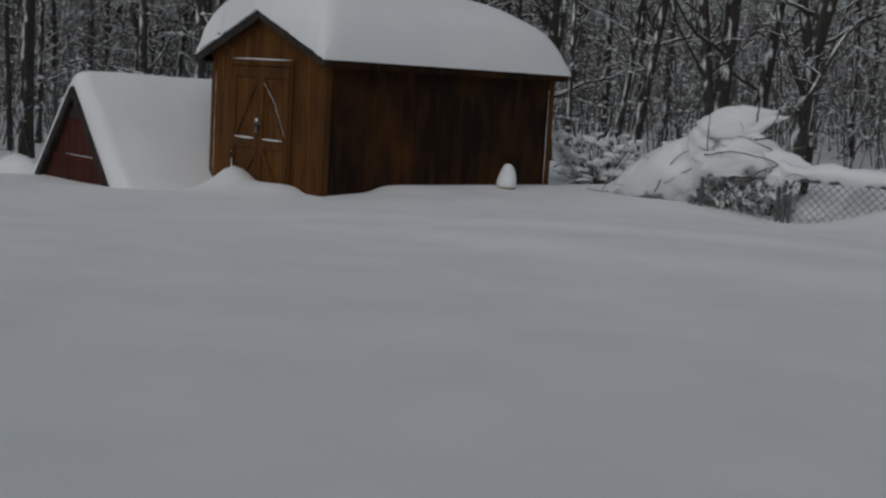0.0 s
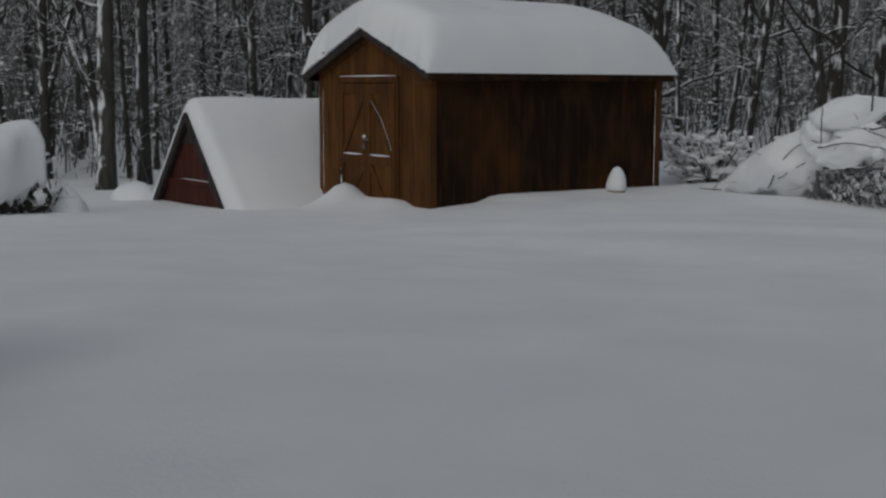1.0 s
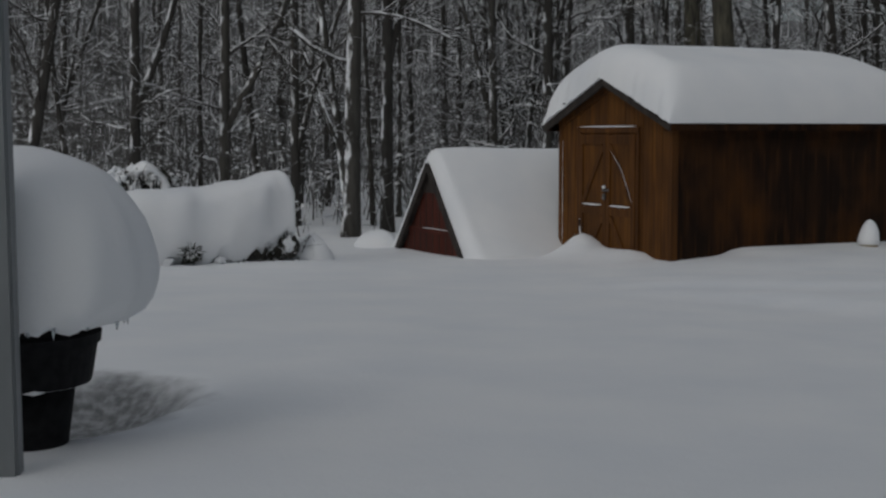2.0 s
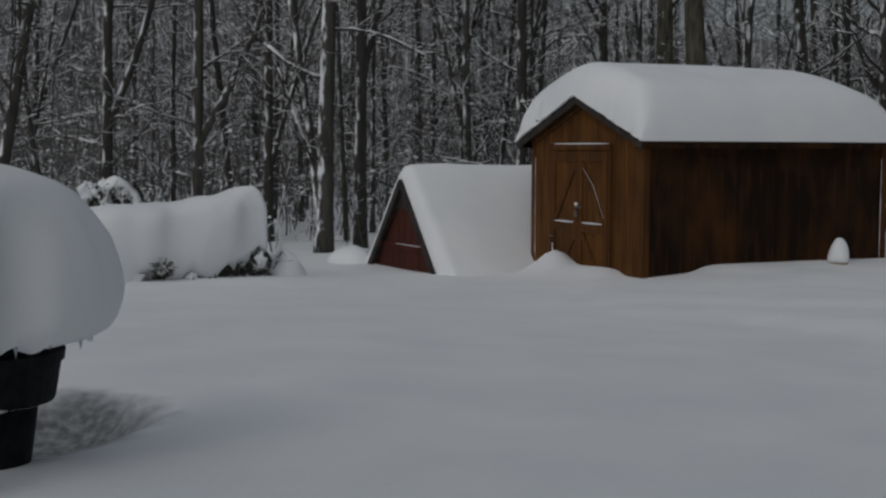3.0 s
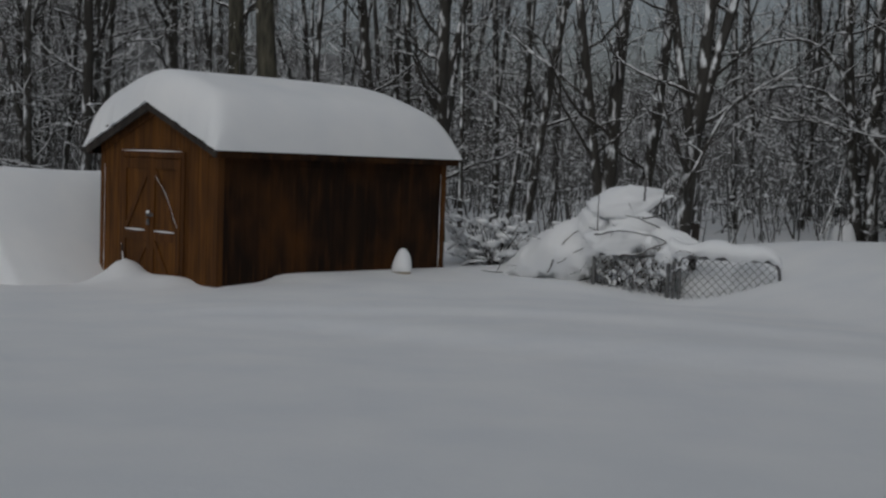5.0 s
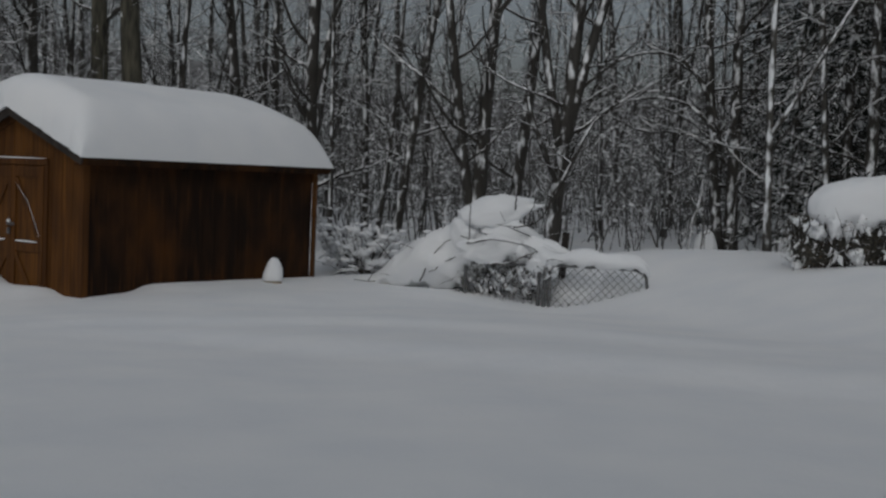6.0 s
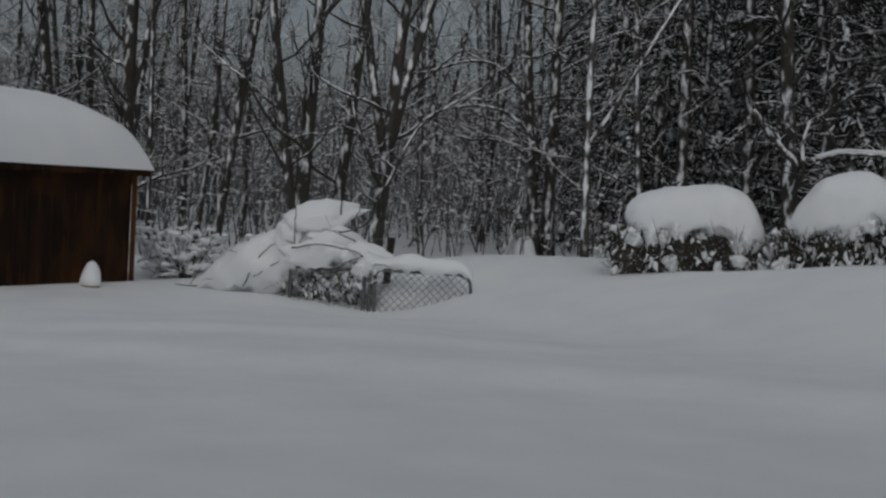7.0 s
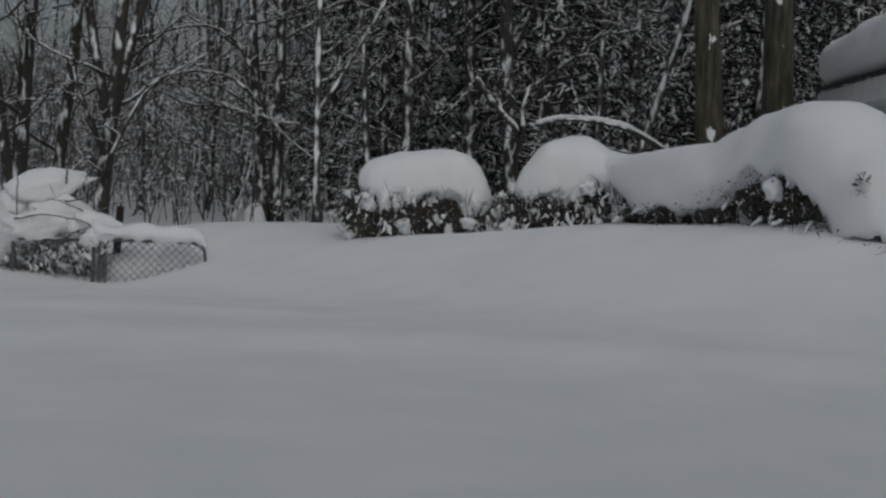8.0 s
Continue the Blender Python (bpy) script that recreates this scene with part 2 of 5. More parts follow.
        return self.tube(pts, [k[0] * 0.4, k[1], k[2] * 1.2, k[3] * 0.9, k[4] * 0.3], 6)

    def blade(self, p, d, w, length):
        """A leaf or spray of needles: a folded quad."""
        d = Vector(d).normalized()
        s = d.cross(Vector((random.uniform(-1, 1), random.uniform(-1, 1), random.uniform(-1, 1))))
        if s.length < 1e-4:
            return self
        s = s.normalized() * w / 2
        p = Vector(p)
        m = p + d * length * 0.45
        return self.add([p, m + s, p + d * length, m - s], [(0, 1, 2, 3)])

    def mesh(self, name, mat, smooth=False):
        me = bpy.data.meshes.new(name)
        me.from_pydata(self.v, [], self.f)
        me.materials.append(mat)
        if smooth:
            me.polygons.foreach_set("use_smooth", [True] * len(me.polygons))
        me.update()
        return me


def ball(level):
    bm = bmesh.new()
    bmesh.ops.create_icosphere(bm, subdivisions=level, radius=1)
    out = [v.co.copy() for v in bm.verts], [tuple(v.index for v in f.verts) for f in bm.faces]
    bm.free()
    return out


BALL = {k: ball(k) for k in (1, 2, 3, 4)}


def part(name, shape, mat, parent=None, label="", smooth=False):
    ob = new(name, shape.mesh(name, mat, smooth))
    if parent is not None:
        ob.parent = parent
    return tagged(ob, label)


def thing(name, m, label, category, group="", kind=""):
    ob = new(name)
    ob.matrix_world = m
    return tagged(ob, label, category, group, kind)


def rise(a, b, x):
    t = min(1.0, max(0.0, (x - a) / (b - a)))
    return t * t * (3 - 2 * t)


def hump(x, y, cx, cy, sx, sy):
    return math.exp(-((x - cx) / sx) ** 2 - ((y - cy) / sy) ** 2)


# ---------------------------------------------------------------- ground
SHED = pose(-1.120, 14.681, 0, 0, 0, 40.65)     # near corner of the shed, x along its side, y along its front
SHED_INV = SHED.inverted()


def ground_z(x, y):
    q = SHED_INV @ Vector((x, y, 0))
    z = 0.85 - 0.42 * rise(4, 14.5, y) - 0.16 * rise(13.3, 17.0, y) * (1 - rise(-3.4, -1.4, x))
    side = x + (y - 13.5) * 0.22
    z += 0.64 * rise(4.3, 7.3, side) * rise(3.0, 11, y + x * 0.35) * (1 - 0.55 * rise(15.5, 20, y))
    z += 0.20 * rise(6.5, 9.5, x) * (1 - rise(11.0, 14.0, y)) * rise(3, 8, y)
    z -= 0.16 * hump(x, y, 4.5, 14.55, 0.95, 0.85)
    # drifts against the shed
    z += 0.19 * math.exp(-((q.x + 0.18) / 0.30) ** 2) * math.exp(-abs((q.y - 1.60) / 0.20) ** 1.4)
    z += 0.115 * math.exp(-((q.x + 0.26) / 0.34) ** 2) * rise(0.28, 0.55, q.y) * (1 - rise(1.75, 2.2, q.y))
    z += 0.075 * rise(0.62, 0.98, q.x + 0.5 * min(0.0, q.y)) * math.exp(-((q.y + 0.15) / 0.5) ** 2) * (1 - rise(5, 7, q.x))
    z -= 0.03 * rise(0.9, 2.2, q.x) * math.exp(-((q.y + 0.2) / 1.2) ** 2)
    # shallow steps in the snow over what it buries
    edge = (y - (10.45 - 1.0 * max(0.0, x) - 0.2 * math.sin(x * 1.3))) / (1 + 0.5 * rise(0, 1.5, x))
    z += (0.09 - 0.02 * rise(4.0, 6.5, x)) * rise(-0.42, 0.30, edge) * rise(-2.2, 1, x)
    edge = (y - (11.3 - 0.9 * max(0.0, x - 1.6) - 0.12 * math.sin(x * 2.1))) / (1 + 0.4 * rise(1, 3, x))
    z += 0.055 * rise(-0.28, 0.22, edge) * rise(-2.4, -0.6, x) * (1 - rise(12.2, 13.6, y)) * (1 - rise(3.2, 5.2, x))
    # scoured bowl round the planter
    d = math.hypot((x + 2.78) / 0.62, (y - 4.47) / 0.84) + 0.08 * noise.noise(Vector((x * 3, y * 3, 1)))
    bowl = 1 - rise(0.55, 1.0, d)
    z -= bowl * (0.20 - 0.04 * noise.noise(Vector((x * 7, y * 7, 2))) - 0.03 * noise.noise(Vector((x * 17, y * 17, 2))))
    # soft unevenness, then the woods' floor
    far = rise(18, 24, math.hypot(x, y))
    z += (0.035 + 0.10 * far) * noise.noise(Vector((x * 0.35, y * 0.35, 0.3))) + (0.008 + 0.06 * far) * noise.noise(Vector((x * 1.3, y * 1.3, 4)))
    return z


def spread(lo, hi, near_lo, near_hi, step, growth=1.16):
    out = list(np.arange(near_lo, near_hi + 1e-6, step))
    s, p = step, out[-1]
    while p < hi:
        s *= growth
        p += s
        out.append(p)
    s, p = step, out[0]
    while p > lo:
        s *= growth
        p -= s
        out.insert(0, p)
    return out


def build_ground():
    xs, ys = spread(-900, 900, -11, 13, 0.11), spread(-900, 900, 1.5, 22, 0.11)
    verts = [(x, y, ground_z(x, y)) for y in ys for x in xs]
    w = len(xs)
    faces = [(j * w + i, j * w + i + 1, (j + 1) * w + i + 1, (j + 1) * w + i) for j in range(len(ys) - 1) for i in range(w - 1)]
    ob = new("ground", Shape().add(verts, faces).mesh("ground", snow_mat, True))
    tagged(ob, "deep fresh snow over a lawn, smooth and drifted", "snow", kind="structure")


build_ground()


# ---------------------------------------------------------------- unseen wall behind the camera, and the porch post
def build_wall_and_post():
    # out of view, added and made tall to hold back skylight from behind
    s = Shape().box(-9, -3.8, -0.2, 9, -3.5, 6.0)
    tagged(part("wall_south", s, siding_mat), "plain unseen house wall, added to cut the skylight from behind", "wall", kind="structure")
    post = thing("porch_post", pose(-2.245, 3.463, 0, 0, 0, 20), "painted square porch post standing in the snow, its shade put into the grey", "post")
    part("shaft", Shape().box(-0.045, -0.045, 0.3, 0.045, 0.045, 3.6), shaded_post_mat, post)
    b = Shape()
    for w in (-1, 1):
        b.box(w * 0.047 - 0.006, -0.03, 0.3, w * 0.047 + 0.006, 0.03, 3.6)
    part("moulding", b, shaded_post_mat, post)


build_wall_and_post()

# ---------------------------------------------------------------- shed
SHED_L, SHED_W, EAVE, PEAK = 3.755, 2.46, 2.03, 2.58
MID = SHED_W / 2


def roof_line(y, soft=0.0):
    """Underside of the shed's roof over the width."""
    a = math.sqrt((y - MID) ** 2 + soft ** 2) - soft * 0.35
    return PEAK - (PEAK - EAVE) * a / (MID + 0.16)


def build_shed():
    shed = thing("shed", SHED, "brown-stained board shed with double doors and a snow-laden gable roof", "shed")
    core = Shape()
    core.box(0.03, 0.03, 0, SHED_L - 0.03, SHED_W - 0.03, EAVE - 0.03)
    wall = part("wall", core, dark_board, shed)
    gab = Shape()
    tri = [(y, roof_line(y) - 0.03) for y in (0.03, MID, SHED_W - 0.03)]
    pts = [(x, y, z) for x in (0.03, SHED_L - 0.03) for y, z in tri]
    pts += [(x, y, EAVE - 0.05) for x in (0.03, SHED_L - 0.03) for y in (0.03, SHED_W - 0.03)]
    gab.add(pts, [(6, 0, 1, 2, 7), (8, 9, 5, 4, 3), (0, 3, 4, 1), (1, 4, 5, 2)])
    part("gable", gab, dark_board, shed)
    # long sides: upright boards, one mesh shared
    bw = SHED_L / 19
    side = Shape().box(0.0012, -0.006, 0.02, bw - 0.0012, 0.016, EAVE - 0.02).mesh("board", shaded_wood)
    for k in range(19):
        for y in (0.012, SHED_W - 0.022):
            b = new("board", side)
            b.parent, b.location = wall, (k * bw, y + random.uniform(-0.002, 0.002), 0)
    # gable ends: boards cut to the roof's slope
    fw = SHED_W / 13
    for k in range(13):
        y0, y1 = k * fw + 0.003, (k + 1) * fw - 0.003
        z0, z1 = roof_line(y0) - 0.02, roof_line(y1) - 0.02
        top = [(y0, z0), (y1, z1)] if not y0 < MID < y1 else [(y0, z0), (MID, PEAK - 0.02), (y1, z1)]
        for x0, x1 in ((-0.008, 0.016), (SHED_L - 0.016, SHED_L + 0.008)):
            ring = [(y0, 0.02), *top, (y1, 0.02)]
            n = len(ring)
            s = Shape().add([(x, y, z) for x in (x0, x1) for y, z in ring],
                            [tuple(reversed(range(n))), tuple(range(n, 2 * n))] + [(i, (i + 1) % n, n + (i + 1) % n, n + i) for i in range(n)])
            part("board", s, front_wood, wall)
    # corner boards, with wind-blown snow on the outer edges
    for x, y in ((-0.02, -0.02), (-0.02, SHED_W - 0.07), (SHED_L - 0.07, -0.02), (SHED_L - 0.07, SHED_W - 0.07)):
        part("corner_board", Shape().box(x, y, 0.02, x + 0.09, y + 0.09, EAVE - 0.03), trim_wood, shed)
    for x, y in ((SHED_L - 0.09, -0.024), (-0.024, SHED_W - 0.085)):
        strip = Shape()
        strip.tube([(x, y, 0.42 + k * 0.1) for k in range(15)], [0.0008 + 0.004 * max(0.0, 0.5 + noise.noise(Vector((k * 1.7, x, 0)))) for k in range(15)], 5)
        part("snow_streak", strip, snow_fresh, shed, "thin streak of blown snow")
    # roof slabs, fascia and rakes
    x0, x1 = -0.155, SHED_L + 0.12
    for s_, y_e in ((-1, -0.16), (1, SHED_W + 0.16)):
        slab = Shape()
        za, zb = PEAK, roof_line(y_e)
        slab.add([(x, y, z + h) for h in (0, 0.045) for x in (x0, x1) for y, z in ((MID, za), (y_e, zb))],
                 [(0, 1, 3, 2), (4, 6, 7, 5), (0, 4, 5, 1), (2, 3, 7, 6), (1, 5, 7, 3), (0, 2, 6, 4)])
        part("roof", slab, shingle_mat, shed)
        part("fascia", Shape().box(x0 + 0.02, y_e - 0.012, zb - 0.075, x1 - 0.02, y_e + 0.012, zb + 0.02), shaded_wood, shed)
        part("soffit", Shape().box(x0 + 0.02, min(y_e, y_e - s_ * 0.15), zb - 0.09, x1 - 0.02, max(y_e, y_e - s_ * 0.15), zb - 0.075), shaded_wood, shed)
        for x in (x0 + 0.012, x1 - 0.012):
            part("rake_board", Shape().beam((x, MID, za - 0.035), (x, y_e, zb - 0.035), 0.024, 0.11, (0, 0, 1)), dark_board, shed)
        # ragged shingle ends along the rake
        tab = Shape()
        for k in range(11):
            t = (k + 0.5) / 11
            y, z = MID + (y_e - MID) * t, za + (zb - za) * t
            w = random.uniform(0.05, 0.11)
            o = random.uniform(-0.04, 0.04)
            tab.box(x0 - random.uniform(0.004, 0.018), y + o - w, z + 0.026, x0 + 0.02, y + o + w, z + random.uniform(0.044, 0.056))
        part("shingle_edge", tab, shingle_mat, shed)
    # inner gable trim under the overhang
    for y_e in (0.0, SHED_W):
        part("rake_trim", Shape().beam((-0.02, MID, PEAK - 0.075), (-0.02, y_e, roof_line(y_e) - 0.075), 0.03, 0.10), trim_wood, shed)

    # double doors
    y0, y1, top, rail = 0.69, 1.93, 1.92, 0.955
    part("door_header", Shape().box(-0.036, y0 - 0.06, top, -0.008, y1 + 0.06, top + 0.075), trim_wood, shed)
    part("header_snow", Shape().lump((-0.03, (y0 + y1) / 2, top + 0.078), (0.018, 0.66, 0.010), 3, 0.2, 3), snow_fresh, shed, "thin line of snow", True)
    for y in (y0 - 0.035, y1 + 0.035):
        part("door_jamb", Shape().box(-0.034, y - 0.03, 0.05, -0.008, y + 0.03, top - 0.002), trim_wood, shed)
    mid = (y0 + y1) / 2
    for a, b, sgn in ((y0, mid - 0.004, 1), (mid + 0.004, y1, -1)):
        door = part("door", Shape().box(-0.022, a, 0.08, -0.009, b, top - 0.01), front_wood, shed)
        w, f = 0.075, (-0.044, -0.022)
        for ya in (a, b - w):
            part("stile", Shape().box(f[0], ya, 0.08, f[1], ya + w, top - 0.01), trim_wood, door)
        for z in (0.10, rail - 0.05, top - 0.14):
            part("rail", Shape().box(f[0] + 0.002, a + w, z, f[1], b - w, z + 0.12), trim_wood, door)
        inner, outer = (b - w, a + w) if sgn > 0 else (a + w, b - w)
        for za, zb in ((top - 0.16, rail + 0.09), (rail - 0.07, 0.24)):
            part("brace", Shape().beam((-0.032, inner, za), (-0.032, outer, zb), 0.018, 0.065, (0, 0, 1)), trim_wood, door)
        part("rail_snow", Shape().lump((-0.05, (a + b) / 2, rail + 0.072), (0.018, (b - a) / 2 - 0.08, 0.012), sgn * 5, 0.25, 4), snow_fresh, door, "ledge of snow", True)
        if sgn > 0:
            s = Shape().tube([(-0.046, inner - 0.02, top - 0.22), (-0.046, (inner + outer) / 2 - 0.01, 1.5), (-0.046, outer - 0.02, rail + 0.14)], [0.0015, 0.003, 0.002], 5)
            part("brace_snow", s, snow_fresh, door, "line of snow on the brace")
    latch = part("latch", Shape().box(-0.06, mid - 0.07, 1.20, -0.044, mid + 0.07, 1.235), metal_mat, shed, "steel hasp dusted with snow")
    k = Shape().tube([(-0.075, mid, 1.10), (-0.075, mid, 1.17)], [0.022, 0.022], 8)
    k.tube([(-0.07, mid - 0.018, 1.2), (-0.07, mid - 0.014, 1.24), (-0.07, mid + 0.014, 1.24), (-0.07, mid + 0.018, 1.2)], [0.005] * 4, 5)
    part("padlock", k, metal_mat, latch)
    part("latch_snow", Shape().lump((-0.075, mid, 1.255), (0.018, 0.03, 0.022), 8, 0.3, 2), snow_fresh, latch, "", True)


build_shed()


def build_shed_snow():
    """The thick cap of snow on the shed's roof."""
    x0, x1, y0, y1 = -0.205, SHED_L + 0.15, -0.20, SHED_W + 0.20
    nx, ny = 84, 66
    top, foot = [], []
    for j in range(ny + 1):
        for i in range(nx + 1):
            u, v = i / nx, j / ny
            u, v = (1 - math.cos(u * math.pi)) / 2 * 0.6 + u * 0.4, (1 - math.cos(v * math.pi)) / 2 * 0.6 + v * 0.4
            x, y = x0 + (x1 - x0) * u, y0 + (y1 - y0) * v
            k = 1.0
            for d, r in ((x - x0, 0.40), (x1 - x, 0.28), (y - y0, 0.45), (y1 - y, 0.45)):
                e = max(0.0, min(1.0, d / r))
                k *= (1 - (1 - e) ** 2.3) ** 0.5
            e = max(0.0, min(1.0, (x1 - x) / 1.0))
            k *= 0.56 + 0.44 * (1 - (1 - e) ** 1.9)          # blown off towards the far gable
            base = roof_line(y) + 0.03
            full = roof_line(y, 0.5) + 0.03 + 0.52 + 0.02 * noise.noise(Vector((x * 0.9, y * 0.9, 1)))
            z = base + (full - base) * k
            x += (0.05 * noise.noise(Vector((0, y * 6, 4))) + 0.02 * noise.noise(Vector((0, y * 17, 4))) + 0.012) * (1 - rise(0.0, 0.16, x - x0))
            top.append((x, y, z - 0.012 * (1 - k) * (1 + noise.noise(Vector((x * 3, y * 3, 2))))))
            foot.append((x, y, base - 0.02))
    w = nx + 1
    faces = [(j * w + i, j * w + i + 1, (j + 1) * w + i + 1, (j + 1) * w + i) for j in range(ny) for i in range(nx)]
    s = Shape().add(top, faces).add(foot, [tuple(reversed(q)) for q in faces])
    rim = [i for i in range(nx)] + [nx + j * w for j in range(ny)] + [ny * w + i for i in range(nx, 0, -1)] + [j * w for j in range(ny, 0, -1)]
    n = len(top)
    s.f += [(a, n + a, n + b, b) for a, b in zip(rim, rim[1:] + rim[:1])]
    ob = part("roof_snow", s, snow_fresh, None, "", True)
    ob.matrix_world = SHED
    tagged(ob, "thick rounded cap of fresh snow on the shed roof", "snow")


build_shed_snow()


# ---------------------------------------------------------------- low A-frame hut beside the shed
def build_a_frame():
    m = pose(-4.54, 16.55, 0, 0, 0, 40.65)
    half, apex, length, foot = 1.22, 1.53, 2.75, 0.12
    hut = thing("a_frame_hut", m, "low red A-frame hut with a snow-covered roof beside the shed", "hut")
    inset = 0.07
    panel = Shape()
    p = [(inset, -half + 0.07, foot), (inset, half - 0.07, foot), (inset, 0, apex - 0.09)]
    panel.add([(x + dx, y, z) for dx in (0, 0.03) for x, y, z in p], [(0, 2, 1), (3, 4, 5), (0, 1, 4, 3), (1, 2, 5, 4), (2, 0, 3, 5)])
    front = part("front_panel", panel, red_wood, hut, "red stained boards")
    for k in range(1, 12):
        y = -half + k * 2 * half / 12
        h = foot + (apex - 0.13 - foot) * (1 - abs(y) / half)
        if h > foot + 0.12:
            part("batten", Shape().box(inset - 0.007, y - 0.006, foot, inset, y + 0.006, h), dark_board, front)
    part("cross_rail", Shape().box(inset - 0.03, -0.82, 0.56, inset - 0.002, 0.82, 0.62), red_wood, front)
    part("rail_snow", Shape().lump((inset - 0.02, -0.15, 0.628), (0.014, 0.50, 0.006), 2, 0.3, 4), snow_fresh, front, "", True)
    part("peak_board", Shape().add([(x, y, z) for x in (inset - 0.02, inset - 0.004) for y, z in ((0, apex - 0.08), (-0.30, apex - 0.42), (0.30, apex - 0.42))],
                                   [(0, 1, 2), (3, 5, 4), (0, 3, 4, 1), (1, 4, 5, 2), (2, 5, 3, 0)]), dark_board, front)
    for s in (-1, 1):
        d = Vector((0, s * half, foot - apex)).normalized()
        nrm = Vector((0, s * (apex - foot), half)).normalized()
        a, b = Vector((0, 0, apex)), Vector((0, s * half, foot)) + d * 0.15
        q = [Vector((x, 0, 0)) + r + nrm * h for h in (-0.05, 0) for x in (0, length) for r in (a, b)]
        part("roof_panel", Shape().add(q, [(0, 1, 3, 2), (4, 6, 7, 5), (0, 4, 5, 1), (2, 3, 7, 6), (1, 5, 7, 3), (0, 2, 6, 4)]), shingle_mat, hut)
        part("rake_board", Shape().beam(Vector((0.0, 0, apex - 0.05)), Vector((0.0, s * half, foot - 0.05)), 0.05, 0.10, nrm), dark_board, hut)
    # the snow on it, down to the drift
    nx, ny = 40, 60
    pts, under = [], []
    for j in range(ny + 1):
        v = -1.0 + 2 * j / ny
        for i in range(nx + 1):
            x = 0.0 + length * i / nx
            y = v * (half + 0.22)
            zr = apex - (apex - foot) * abs(y) / half
            soft = apex + 0.24 - (apex - foot) * (math.sqrt(y * y + 0.16 ** 2) - 0.10) / half
            e = max(0.0, min(1, x / 0.16, (length - x) / 0.3))
            k = (1 - (1 - e) ** 2.2) ** 0.5
            z = zr + 0.01 + (soft - zr + 0.05 * noise.noise(Vector((x * 0.8, y * 1.1, 3)))) * (0.25 + 0.75 * k)
            z += 0.12 * rise(0.8, 1.2, abs(v)) + 0.03 * noise.noise(Vector((x * 2, y * 2, 5))) * rise(0.5, 0.9, abs(v))
            pts.append((x, y, z))
            under.append((x, y, zr + 0.005))
    w = nx + 1
    faces = [(j * w + i, j * w + i + 1, (j + 1) * w + i + 1, (j + 1) * w + i) for j in range(ny) for i in range(nx)]
    s = Shape().add(pts, faces).add(under, [tuple(reversed(q)) for q in faces])
    rim = [i for i in range(nx)] + [nx + j * w for j in range(ny)] + [ny * w + i for i in range(nx, 0, -1)] + [j * w for j in range(ny, 0, -1)]
    n = len(pts)
    s.f += [(a, n + a, n + b, b) for a, b in zip(rim, rim[1:] + rim[:1])]
    ob = part("hut_snow", s, snow_fresh, None, "", True)
    ob.matrix_world = m
    tagged(ob, "smooth blanket of snow on the A-frame roof", "snow")


build_a_frame()


